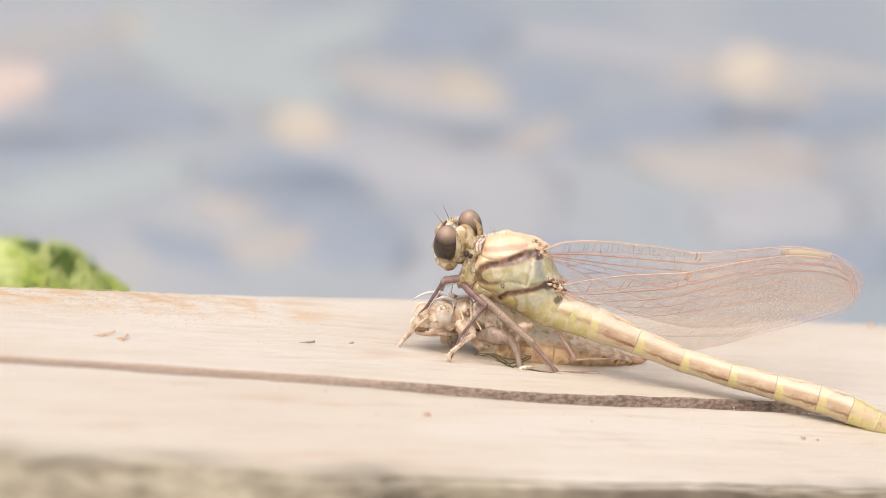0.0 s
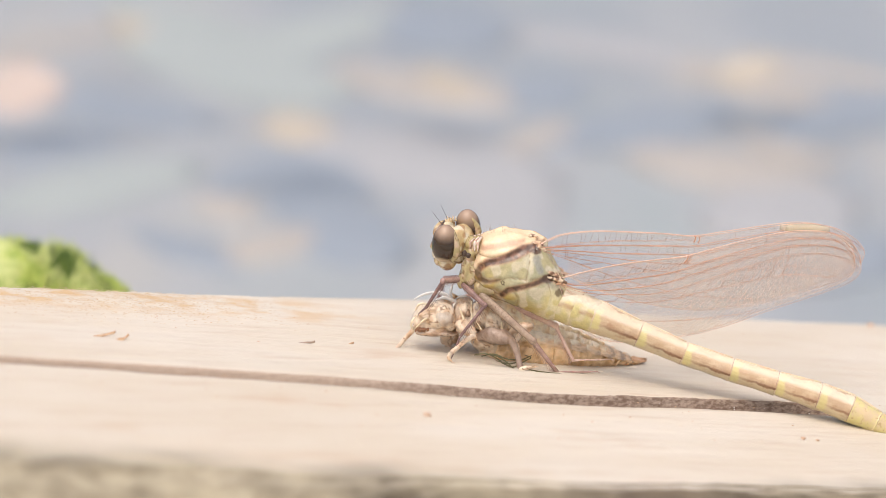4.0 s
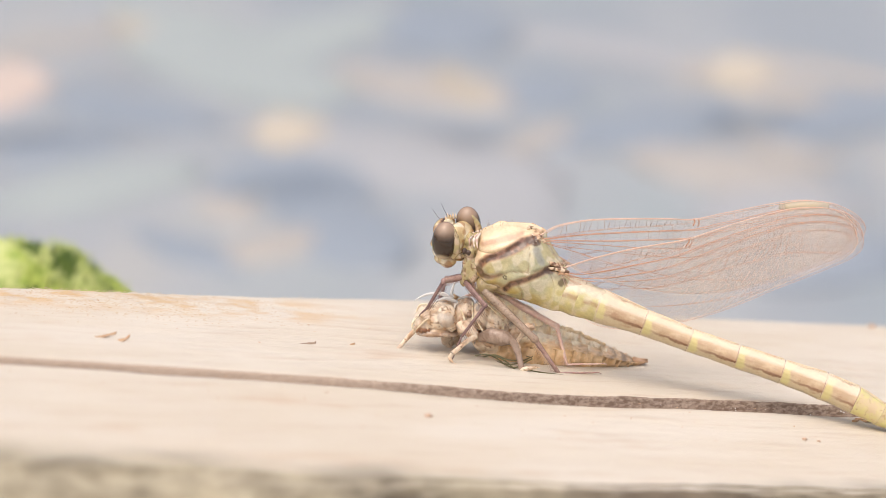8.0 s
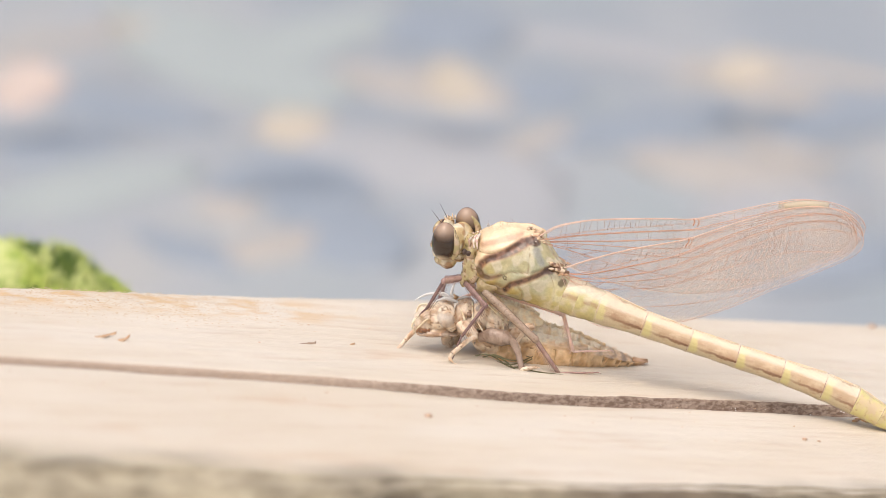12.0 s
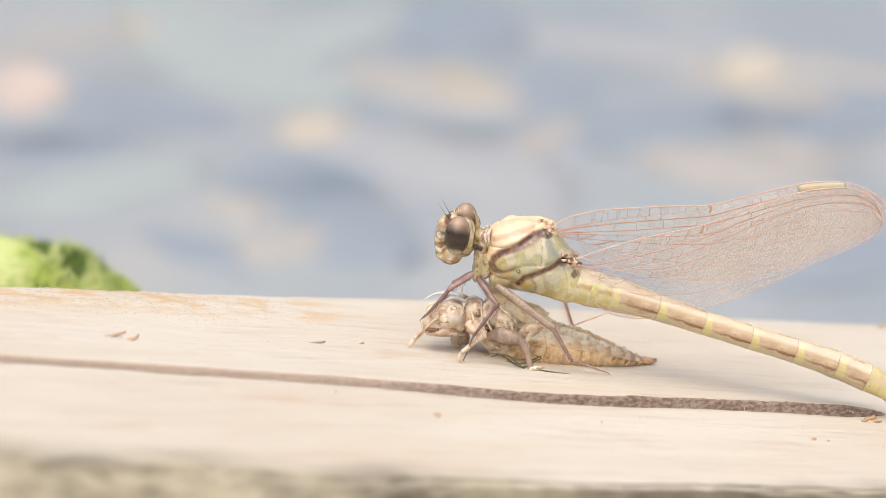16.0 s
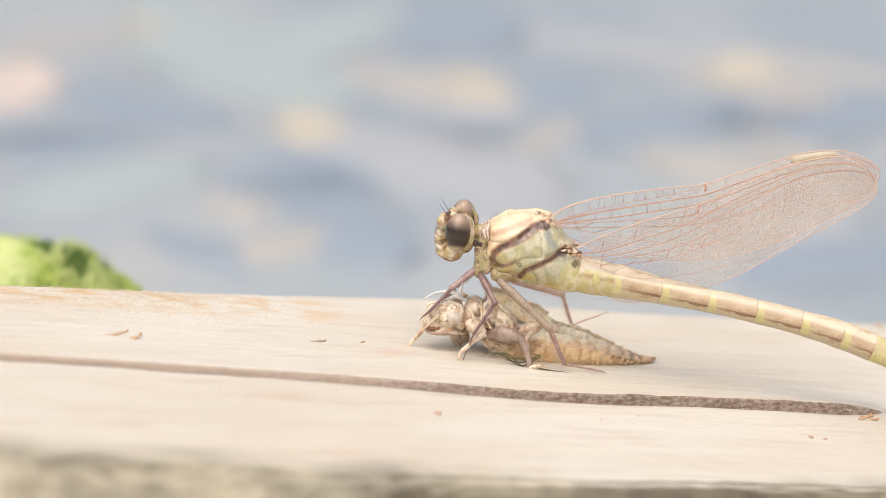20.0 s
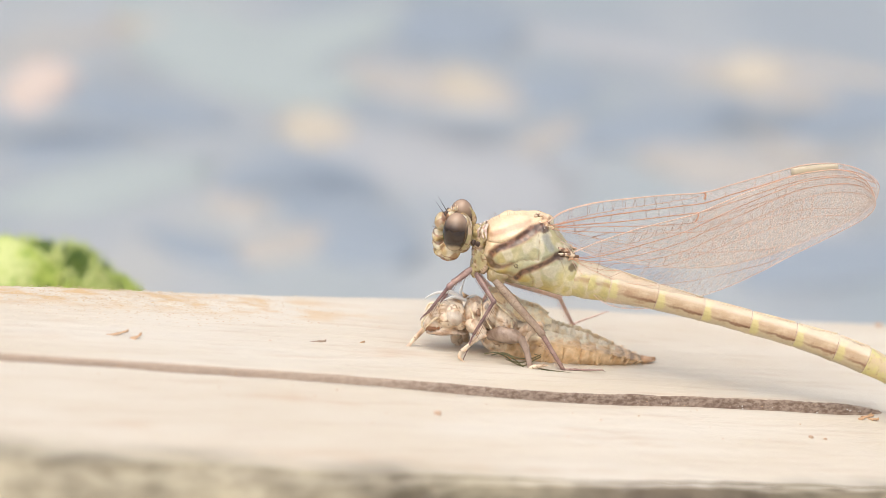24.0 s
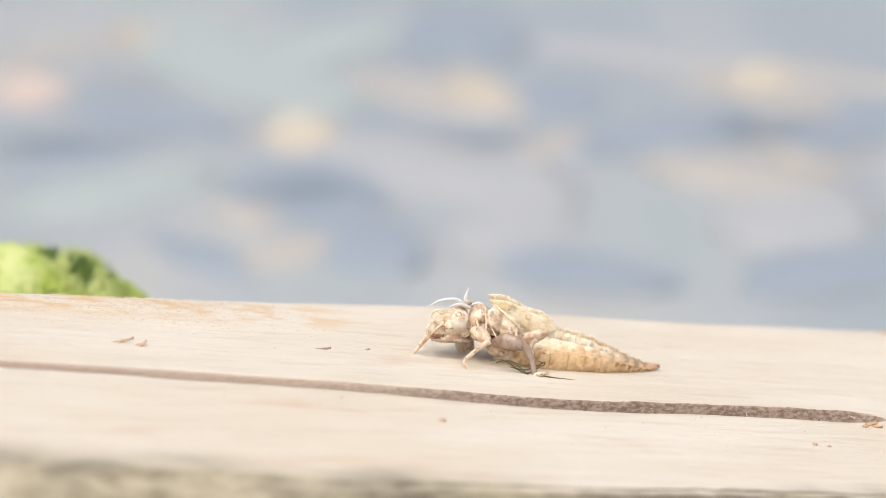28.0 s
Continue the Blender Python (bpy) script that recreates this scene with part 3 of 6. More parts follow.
def exuvia():
    base = LAY @ Vector((8.19, 0.0, -0.4))
    root = thing("exuvia", base, "empty split dragonfly nymph skin clinging to the plank", "insect skin")

    def add(name, bm, m, label="", parent=None, tone=None):
        for v in bm.verts:
            v.co = LAY @ v.co - base
        return part(name, bm, m, parent or root, label, tone=tone)

    def dry(p, pale=(0.94, 0.79, 0.60), mid=(0.76, 0.54, 0.34), dark=(0.30, 0.145, 0.055)):
        """Papery tones: pale skin, tan clouds, a few brown creases that also paint in recess shade."""
        c = tint(pale, mid, 0.9 * ease(fold(p, 0.7, 3.0), -0.05, 0.3))
        c = tint(c, dark, 0.3 * ease(fold(p, 1.1, 17.0), 0.15, 0.4))
        return tint(c, dark, 0.85 * ease(0.10 - abs(fold(p, 0.7, 8.0)), 0.0, 0.08) * ease(fold(p, 1.3, 5.0), -0.2, 0.2))

    def amber(p):
        return dry(p, (0.86, 0.62, 0.36), (0.76, 0.49, 0.24), (0.42, 0.22, 0.09))

    def cream(p):
        return dry(p, (0.98, 0.88, 0.66), (0.95, 0.77, 0.49), (0.62, 0.38, 0.17))

    def crease(bm, amount, seed):
        crumple(bm, amount * 0.8, 0.9, seed)
        bm.normal_update()
        for v in bm.verts:
            q = v.co + Vector((fold(v.co, 0.8, 1.0), fold(v.co, 0.8, 2.0), fold(v.co, 0.8, 3.0))) * 0.25
            v.co += v.normal * (amount * 1.35 * (0.75 * ridge(q, 0.75, seed + 3) + 0.4 * ridge(q, 0.33, seed + 6)))

    # abdomen: broad and low, keeled at the side, one skin a segment
    xs = [(6.35, 0.0, 9.74)[0], (8.17, 0.0, 9.74)[0], (9.98, 0.0, 9.74)[0], (11.8, 0.0, 9.74)[0], (13.51, 0.0, 9.74)[0], (15.13, 0.0, 9.74)[0], (16.64, 0.0, 9.74)[0], (18.05, 0.0, 9.74)[0], (19.26, 0.0, 9.74)[0], (20.17, -0.0, 9.74)[0]]
    bot = [(-5.79, -0.0, 0.49)[2], (-5.79, 0.0, 0.0)[2], (-5.79, 0.0, -0.16)[2], (-5.79, 0.0, -0.25)[2], (-5.79, 0.0, -0.23)[2], (-5.79, 0.0, -0.16)[2], (-5.79, -0.0, -0.08)[2], (-5.79, 0.0, 0.05)[2], (-5.79, 0.0, 0.19)[2], (-5.79, 0.0, 0.34)[2]]
    keel = [(-5.71, -3.0, 2.91)[2], (-5.71, -3.2, 2.9)[2], (-5.7, -3.4, 2.87)[2], (-5.7, -3.4, 2.79)[2], (-5.7, -3.3, 2.62)[2], (-5.71, -3.0, 2.27)[2], (-5.73, -2.5, 1.86)[2], (-5.74, -2.0, 1.44)[2], (-5.75, -1.4, 1.01)[2], (-5.77, -0.9, 0.7)[2]]
    top = [(-5.77, 0.0, 4.87)[2], (-5.77, 0.0, 4.56)[2], (-5.77, -0.0, 4.18)[2], (-5.77, 0.0, 3.73)[2], (-5.77, -0.0, 3.31)[2], (-5.78, 0.0, 2.72)[2], (-5.78, -0.0, 2.16)[2], (-5.78, -0.0, 1.6)[2], (-5.78, -0.0, 1.05)[2], (-5.78, 0.0, 0.67)[2]]
    wid = [3.0, 3.4, 3.7, 3.8, 3.7, 3.4, 2.9, 2.3, 1.6, 1.0]

    def ring(f, grow, dx):
        """Outline of the abdomen at place f along it: dome above, keel at the sides, belly below."""
        row = [float(np.interp(f, range(10), q)) for q in (xs, bot, keel, top, wid)]
        x, lo, ke, hi, w = row[0] + dx, row[1], row[2], row[3], row[4] * grow
        pts = []
        for j in range(28):
            t = math.pi * j / 28
            pts.append((x, -w * math.cos(t), ke + (hi - ke) * grow * (1 - abs(math.cos(t)) ** 1.6)))
        for j in range(28):
            t = math.pi * j / 28
            pts.append((x - 0.7 * math.sin(t), w * math.cos(t), ke - (ke - lo) * math.sin(t) ** 0.75))
        return [Vector(p) for p in pts]

    for i in range(9):
        bm = bmesh.new()
        rings(bm, [ring(i + u, g, 0.0) for u, g in ((0.0, 0.95), (0.08, 0.985), (0.2, 1.0), (0.35, 1.015), (0.5, 1.02), (0.65, 1.015), (0.8, 1.005), (0.92, 1.015), (1.0, 1.03), (1.03, 1.015), (1.04, 0.95))])
        for v in bm.verts:
            # slanting folds down the belly side
            if v.co.z < keel[i]:
                v.co.y -= 0.10 * math.sin((v.co.x - 0.5 * (keel[i] - v.co.z)) * 5.2) * (1 if v.co.y < 0 else -1)
        crease(bm, 0.055, i * 2.1)
        ke = LAY.to_3x3() @ Vector((0, 0, 1))
        mid_z = (LAY @ Vector(((xs[i] + xs[i + 1]) / 2, 0, (keel[i] + keel[i + 1]) / 2)) - base).z

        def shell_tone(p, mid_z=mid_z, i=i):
            # amber skin reaches above the keel to paint in the low side's shade
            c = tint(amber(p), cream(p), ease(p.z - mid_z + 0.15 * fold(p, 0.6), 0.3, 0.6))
            # top painted paler and warmer, as if lit, against the shadow above it
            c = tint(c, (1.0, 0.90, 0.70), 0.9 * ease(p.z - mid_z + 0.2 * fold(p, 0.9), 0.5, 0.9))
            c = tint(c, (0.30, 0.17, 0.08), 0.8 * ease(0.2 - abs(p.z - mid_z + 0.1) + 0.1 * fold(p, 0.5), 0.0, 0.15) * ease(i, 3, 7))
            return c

        seg = add("abdomen_segment", bm, HUSK, "dry abdomen ring, amber with shade tinted in below", tone=shell_tone)
        for side in (-1, 1):
            bm = bmesh.new()
            p = Vector((xs[i + 1], side * wid[i + 1], keel[i + 1]))
            cone(bm, p + Vector((-0.6, -side * 0.2, 0)), p + Vector((0.35, side * 0.08, 0.04)), 0.13)
            add("side_spine", bm, HUSK, parent=seg, tone=amber)
        bm = bmesh.new()
        q = [Vector((xs[i] + 0.55 - 0.22 * k, -wid[i] * (1.0 - 0.06 * k), keel[i] + (bot[i] - keel[i]) * (0.06 + 0.24 * k))) for k in range(4)]
        tube(bm, q, [0.04, 0.10, 0.09, 0.03], 8, n=14)
        crumple(bm, 0.05, 0.3, i)
        add("fold", bm, HUSK, parent=seg, tone=amber)
    bm = bmesh.new()
    for k in range(3):
        a = Vector((xs[9] - 0.2, (k - 1) * 0.5, keel[9] - 0.1))
        cone(bm, a, a + Vector((1.5, (1 - k) * 0.3, 0.05 + 0.2 * (k == 1))), 0.42)
    add("anal_pyramid", bm, HUSK, "tan pointed tail tip", tone=lambda p: dry(p, (0.72, 0.45, 0.26), (0.58, 0.33, 0.16)))
    # jagged split along the back, with pale curled lips
    rnd = random.Random(3)
    for side in (-1, 1):
        bm = bmesh.new()
        pts = [(8.41, 0.0, 4.46), (10.03, 0.0, 4.31), (11.85, 0.0, 3.83), (13.68, -0.0, 3.41), (15.52, 0.0, 2.68), (17.15, 0.0, 2.01)]
        line = spline([Vector(p) + Vector((0, side * 1.0, 0.05)) for p in pts], 60)
        low, up = [], []
        for k, p in enumerate(line):
            j = 0.32 + 0.35 * rnd.random() + 0.3 * fold((k * 0.35, side, 0), 1.0)
            low.append(bm.verts.new(p + Vector((0, side * 0.3, -0.35))))
            up.append(bm.verts.new(p + Vector((0.1 * rnd.random(), -side * 0.1, j * (1 - k / 90)))))
        for a, b, c, d in zip(low, low[1:], up[1:], up):
            bm.faces.new((a, b, c, d))
        bmesh.ops.solidify(bm, geom=bm.faces[:], thickness=0.06)
        crease(bm, 0.03, side)
        add("back_flap", bm, HUSK_THIN, "pale torn skin along the back", tone=lambda p: dry(p, (0.98, 0.90, 0.74), (0.95, 0.82, 0.60), (0.8, 0.6, 0.36)))

    # thorax: a wrinkled collar and a hollow, split middle
    bm = bmesh.new()
    lobes(bm, (3.14, -0.0, 5.08), [((2.74, 0.0, 5.29), (0.7, 2.1, 1.5)), ((3.24, 0.0, 6.01), (0.55, 2.0, 1.0)), ((3.65, 0.0, 4.87), (0.6, 2.3, 1.9)), ((2.92, -1.6, 4.53), (0.7, 0.9, 0.8)), ((2.96, 1.6, 3.75), (0.7, 0.9, 0.8))], 90, 64, 12.0)
    crease(bm, 0.09, 2.0)
    add("front_thorax", bm, HUSK, "grey wrinkled collar", tone=lambda p: dry(p, (0.90, 0.74, 0.56), (0.70, 0.48, 0.31)))
    bm = bmesh.new()
    lobes(bm, (5.78, -0.0, 3.73), [((4.53, -1.2, 5.57), (1.0, 1.3, 1.4)), ((4.58, 1.2, 5.0), (1.0, 1.3, 1.4)), ((5.57, -0.0, 5.39), (1.3, 2.2, 1.4)), ((6.15, -1.4, 4.69), (1.1, 1.5, 1.5)), ((6.21, 1.4, 4.01), (1.1, 1.5, 1.5)), ((5.17, -0.0, 2.89), (1.5, 2.7, 1.1)), ((7.2, -0.0, 2.89), (1.7, 3.0, 1.7)), ((6.4, 0.0, 1.74), (1.9, 2.3, 0.95)), ((8.21, 0.0, 3.73), (1.2, 2.8, 1.2))], 110, 80, 12.0)
    crease(bm, 0.11, 4.0)
    # dark patches put shade of the hollows into the colour
    add("thorax", bm, HUSK, "grey hollow thorax with a split back", tone=lambda p: tint(dry(p), (0.25, 0.2, 0.18), 0.8 * ease(fold(p, 0.9, 14.0), 0.38, 0.5)))
    for a, b, r in (((3.72, -1.6, 7.01), (3.42, -2.3, 3.46), 0.13), ((2.61, -1.9, 6.36), (3.12, -2.3, 4.08), 0.14), ((6.72, -2.6, 5.19), (6.32, -3.0, 3.43), 0.14), ((4.92, -1.8, 7.06), (7.11, -2.8, 5.13), 0.12), ((4.31, -2.5, 5.06), (4.91, -2.9, 3.51), 0.1)):
        bm = bmesh.new()
        mid = (Vector(a) + Vector(b)) / 2 + Vector((0.15, -0.3, 0))
        tube(bm, [a, mid, b], [r * 0.5, r, r * 0.5], 8, n=16)
        crumple(bm, 0.06, 0.3, r)
        add("seam", bm, HUSK, "pale raised seam", tone=cream)
    bm = bmesh.new()
    loft(bm, [(*(2.84,), 5.29, 6.33, 1.2), (*(3.45,), 5.14, 6.47, 2.35), (*(3.96,), 5.29, 6.12, 1.5)], 24, 16)
    crease(bm, 0.08, 1.0)
    add("collar_band", bm, HUSK, "brown band behind the head", tone=lambda p: dry(p, (0.42, 0.28, 0.19), (0.55, 0.42, 0.31)))

    # head
    bm = bmesh.new()
    lobes(bm, (0.31, 0.0, 4.87), [((0.51, -0.0, 5.14), (1.75, 2.1, 1.35)), ((1.21, -1.55, 5.72), (0.95, 0.75, 0.98)), ((1.22, 1.55, 4.98), (0.95, 0.75, 0.98)), ((-0.6, -0.0, 5.29), (1.1, 1.5, 1.0)), ((-1.27, 0.0, 4.66), (0.7, 1.3, 0.8)), ((-0.9, -0.9, 4.36), (0.75, 0.6, 0.5)), ((-0.91, 0.9, 3.92), (0.75, 0.6, 0.5)), ((1.72, -1.2, 4.64), (0.7, 0.8, 0.7)), ((1.73, 1.2, 4.06), (0.7, 0.8, 0.7)), ((0.31, 0.0, 3.83), (1.6, 1.7, 0.6)), ((1.12, 0.0, 6.33), (0.8, 1.0, 0.5))], 110, 80, 12.0)
    crease(bm, 0.07, 1.0)
    snout = LAY @ Vector((-1.21, -1.0, 4.07)) - base
    head = add("head", bm, HUSK, "grey translucent head capsule", tone=lambda p: tint(dry(p), (0.36, 0.17, 0.08), 0.8 * ease(0.75 - (p - snout).length + 0.3 * fold(p, 0.4), 0.0, 0.4)))
    for y in (-1.75, 1.75):
        bm = bmesh.new()
        ball(bm, (1.18, 0.0, 5.39), (0.86, 0.75, 0.92), None, 28, 20)
        for v in bm.verts:
            v.co.y += y
        crumple(bm, 0.06, 0.5)
        add("eye", bm, HUSK, "clouded empty eye", head, tone=lambda p: dry(p, (0.78, 0.68, 0.56), (0.68, 0.53, 0.39), (0.5, 0.34, 0.21)))
    bm = bmesh.new()
    loft(bm, [(*(-1.62,), 3.41, 3.83, 0.9), (*(-0.5,), 3.27, 4.18, 1.7), (*(0.92,), 3.23, 4.14, 1.8), (*(2.23,), 3.27, 3.73, 1.2)], 32, 30)
    crease(bm, 0.1, 3.0)
    add("mask", bm, HUSK, "folded pinkish mouth mask", head, tone=lambda p: dry(p, (0.74, 0.60, 0.47), (0.6, 0.40, 0.26), (0.32, 0.17, 0.1)))
    bm = bmesh.new()
    for k in range(5):
        a = Vector((-1.47, -1.45, 4.29)) + Vector((0.33 * k, 0.05 * k, -0.03 * k))
        cone(bm, a, a + Vector((-0.2 + 0.1 * k, -0.15, -0.42)), 0.2)
    ball(bm, (-1.06, -1.35, 4.06), (0.5, 0.25, 0.22))
    crumple(bm, 0.07, 0.2)
    add("mandible", bm, HUSK, "dark brown jaw", head, tone=lambda p: dry(p, (0.36, 0.17, 0.08), (0.5, 0.28, 0.14), (0.15, 0.07, 0.04)))
    for pts in ([(-1.91, -1.0, 4.9), (-2.07, -1.2, 4.43), (-1.79, -1.2, 3.81)], [(-1.41, -1.3, 5.6), (-2.01, -1.6, 4.95), (-1.95, -1.5, 4.26)], [(-0.3, -1.6, 5.46), (-1.0, -1.7, 4.97), (-1.71, -1.6, 4.22)], [(0.0, -0.9, 6.43), (-1.2, -1.1, 6.58), (-1.71, -1.3, 5.91)]):
        bm = bmesh.new()
        tube(bm, pts, [0.10, 0.11, 0.04], 7, n=12)
        add("antenna", bm, HUSK, "short curved feeler", head, tone=cream)
    # white linings of the breathing tubes, pulled out with the insect
    for pts in ([(2.33, 0.3, 6.78), (1.76, 0.2, 7.26), (1.84, 0.2, 7.94), (2.08, 0.3, 8.56)], [(1.76, -0.4, 6.98), (0.81, -0.6, 7.56), (-0.7, -0.8, 7.51), (-1.87, -1.0, 6.95)], [(2.22, -0.5, 6.75), (1.11, -0.9, 7.16), (0.0, -1.2, 6.88)], [(3.74, -0.0, 6.68), (2.94, 0.2, 7.05), (2.23, -0.0, 6.85)]):
        bm = bmesh.new()
        tube(bm, pts, [0.16, 0.2, 0.13, 0.04], 7, n=14)
        add("thread", bm, THREAD, "white breathing-tube lining")
    bm = bmesh.new()
    cone(bm, (2.23, 0.2, 6.9), (1.76, 0.2, 7.46), 0.3)
    cone(bm, (2.53, 0.4, 6.75), (1.88, 0.4, 7.33), 0.25)
    add("torn_tip", bm, HUSK, "small amber torn point", tone=amber)

    # wing pads, each a long blade
    for y, dx in ((-1.5, 0), (1.2, -0.25)):
        for a, b, c, r in (((4.45, 0.0, 7.16), (7.59, -0.0, 5.81), (10.67, 0.0, 4.93), (0.25, 0.55, 0.75, 0.85, 0.85, 0.3)), ((4.24, 0.0, 7.63), (6.17, 0.0, 7.09), (8.4, 0.0, 6.06), (0.12, 0.4, 0.45, 0.35, 0.12))):
            bm = bmesh.new()
            tube(bm, [Vector(p) + Vector((dx, y, 0)) for p in (a, b, c)], r, 28, 0.4, n=40)
            crease(bm, 0.022, 2.0)
            pad = add("wing_pad", bm, HUSK, "cream ribbed wing pad", tone=cream)
            for k in range(2):
                bm = bmesh.new()
                sh = Vector((dx, y - 0.24, (k - 0.5) * 0.4))
                tube(bm, [Vector(p) + sh for p in (a, b, c)], [0.015, 0.03, 0.03, 0.01], 5, n=14)
                add("rib", bm, HUSK, parent=pad, tone=cream)

    # legs: thigh, shin, foot
    def leg(thigh, shin, foot, r, grey=False):
        # grey: dry skin darkened to paint in the shade under the insect
        skin = (lambda p: dry(p, (0.46, 0.34, 0.26), (0.34, 0.235, 0.17), (0.20, 0.11, 0.07))) if grey else (lambda p: dry(p, (0.88, 0.71, 0.53), (0.70, 0.48, 0.31)))
        bm = bmesh.new()
        tube(bm, thigh, [r * 0.5, r * 0.98, r * 0.98, r * 0.5], 26, 0.8, n=30)
        crease(bm, 0.05, r)
        top_part = add("thigh", bm, HUSK, "swollen thigh, skin darkened for shade" if grey else "", tone=skin)
        bm = bmesh.new()
        tube(bm, shin, [r * 0.5, r * 0.44, r * 0.38, r * 0.36], 16, 0.8, n=24)
        crease(bm, 0.025, r + 2)
        add("shin", bm, HUSK, parent=top_part, tone=skin)
        bm = bmesh.new()
        tube(bm, foot, [r * 0.36, r * 0.3, r * 0.25, r * 0.08], 10, n=12)
        crumple(bm, 0.05, 0.25, r)
        end = Vector(foot[-1])
        cone(bm, end, end + Vector((0.3, -0.1, -0.05)), 0.06)
        cone(bm, end, end + Vector((0.15, -0.25, -0.05)), 0.06)
        add("foot", bm, HUSK, parent=top_part, tone=dry)

    leg([(2.21, -2.2, 4.84), (2.91, -3.0, 4.87), (3.6, -3.6, 4.5), (4.09, -4.0, 4.25)], [(4.09, -4.0, 4.19), (3.09, -4.4, 3.67), (1.8, -4.8, 2.65)], [(1.74, -4.8, 2.6), (1.54, -5.0, 2.18), (1.89, -5.2, 1.8)], 0.62)
    leg([(4.42, -2.6, 3.64), (5.5, -3.4, 4.04), (6.68, -4.2, 4.04), (7.57, -4.6, 3.79)], [(7.55, -4.6, 3.93), (8.05, -5.2, 2.95), (8.48, -6.0, 1.27)], [(8.48, -6.0, 1.27), (9.02, -6.4, 1.54), (9.96, -6.6, 1.71)], 0.82, True)
    leg([(7.13, -2.4, 3.49), (8.09, -3.6, 4.4), (8.96, -4.4, 5.01), (9.68, -4.8, 5.35)], [(9.61, -4.6, 5.26), (8.67, -4.4, 4.6), (8.08, -4.2, 3.73)], [(8.08, -4.2, 3.73), (8.28, -4.4, 2.96), (8.38, -4.6, 2.18)], 0.62)
    leg([(-0.91, 0.8, 3.95), (-1.42, 0.5, 3.92), (-1.82, 0.3, 3.76)], [(-1.92, 0.3, 3.61), (-2.63, 0.1, 2.87), (-3.51, 0.0, 1.85)], [(-3.51, -0.0, 1.83), (-3.95, 0.0, 1.8), (-4.44, 0.0, 1.97)], 0.5)
    leg([(1.22, 1.0, 3.27), (1.33, 1.4, 2.54), (1.64, 1.6, 1.86)], [(1.64, 1.6, 1.82), (1.23, 1.4, 1.39), (1.02, 1.2, 1.02)], [(0.92, 1.2, 1.44), (0.88, 1.1, 1.04), (1.23, 1.0, 0.65)], 0.62)
    leg([(2.36, 2.4, 2.93), (2.16, 3.2, 1.89), (2.78, 3.6, 1.05)], [(2.88, 3.6, 1.05), (2.57, 3.4, 0.67), (2.16, 3.2, 0.3)], [(2.37, 3.2, 0.51), (2.57, 3.2, 0.3), (2.78, 3.2, 0.19)], 0.5)
    return root


def alga_strands():
    base = LAY @ Vector((8.03, -5.0, 0.9))
    for pts in (
        [(3.98, -5.0, 2.45), (5.07, -5.2, 2.64), (6.26, -5.5, 2.41), (7.05, -5.8, 1.98), (8.04, -6.0, 1.23), (9.42, -6.4, 1.21)],
        [(5.18, -5.0, 2.59), (6.07, -5.2, 2.23), (6.86, -5.5, 1.7), (7.85, -5.8, 1.47), (8.95, -5.4, 1.98), (9.49, -5.2, 2.23), (8.85, -5.2, 2.5)],
        [(6.08, -5.0, 1.88), (7.46, -5.5, 1.7), (8.66, -5.2, 2.03), (9.56, -5.0, 2.39)],
        [(8.62, -6.4, 1.5), (10.2, -6.6, 1.22), (12.17, -6.8, 1.01), (14.33, -7.2, 0.71), (16.25, -7.6, 0.34)],
        [(4.68, -5.0, 2.33), (5.87, -5.2, 2.58), (7.25, -5.6, 2.19), (9.05, -5.4, 2.14)],
    ):
        bm = bmesh.new()
        tube(bm, pts, [0.05, 0.075, 0.07, 0.06, 0.04], 5, n=30)
        for v in bm.verts:
            v.co = LAY @ v.co - base
        ob = part("alga_strand", bm, ALGA)
        ob.location = base * MM
        tagged(ob, "thin dry green alga thread tangled under the nymph skin", "alga thread", "alga threads")


exuvia()
alga_strands()


# ---- small bits on the plank ----
def on_top(x, y):
    return Vector((x, y, slope(x) + relief(x, y)))


def crumb(at, size, m, name, label, category, seed):
    bm = bmesh.new()
    bmesh.ops.create_icosphere(bm, subdivisions=2, radius=1.0)
    for v in bm.verts:
        k = 1 + 0.45 * noise.noise(v.co * 1.6 + Vector((seed, 0, 0)))
        v.co = Vector((v.co.x * size[0] * k, v.co.y * size[1] * k, v.co.z * size[2] * k))
    ob = part(name, bm, m)
    ob.location = (on_top(at[0], at[1]) + Vector((0, 0, size[2] * 0.45))) * MM
    ob.rotation_euler = (0, 0, seed)
    return tagged(ob, label, category)


def splinter(at, length, width, turn, label, m):
    """A lifted flake of wood, curled at one end."""
    bm = bmesh.new()
    loops = []
    for i in range(12):
        u = i / 11
        w = width * math.sin(math.pi * (0.08 + 0.88 * u)) * (1 + 0.3 * noise.noise(Vector((u * 7, length, 0))))
        z = 0.05 + 0.9 * width * u ** 3
        loops.append([Vector(((u - 0.5) * length, w * math.cos(t), z + 0.12 * math.sin(t))) for t in np.arange(8) * math.pi / 4])
    rings(bm, loops)
    crumple(bm, 0.08, 0.4, at[0])
    ob = part("splinter", bm, m)
    ob.location = on_top(at[0], at[1]) * MM
    ob.rotation_euler = (0, 0, radians(turn))
    return tagged(ob, label, "splinter", "splinters on the plank")


splinter((-31.42, -9.74), 3.0, 0.4, 14, "orange-brown flake of wood lifted from the plank", FLAKE)
splinter((-29.4, -10.04), 1.5, 0.5, 25, "small dark brown flake on the plank", FLAKE)
splinter((-12.51, -0.67), 2.0, 0.10, 18, "long thin grey splinter on the plank", LEG_GREY)
splinter((-8.12, 1.82), 0.8, 0.09, 40, "small dark splinter on the plank", FLAKE)
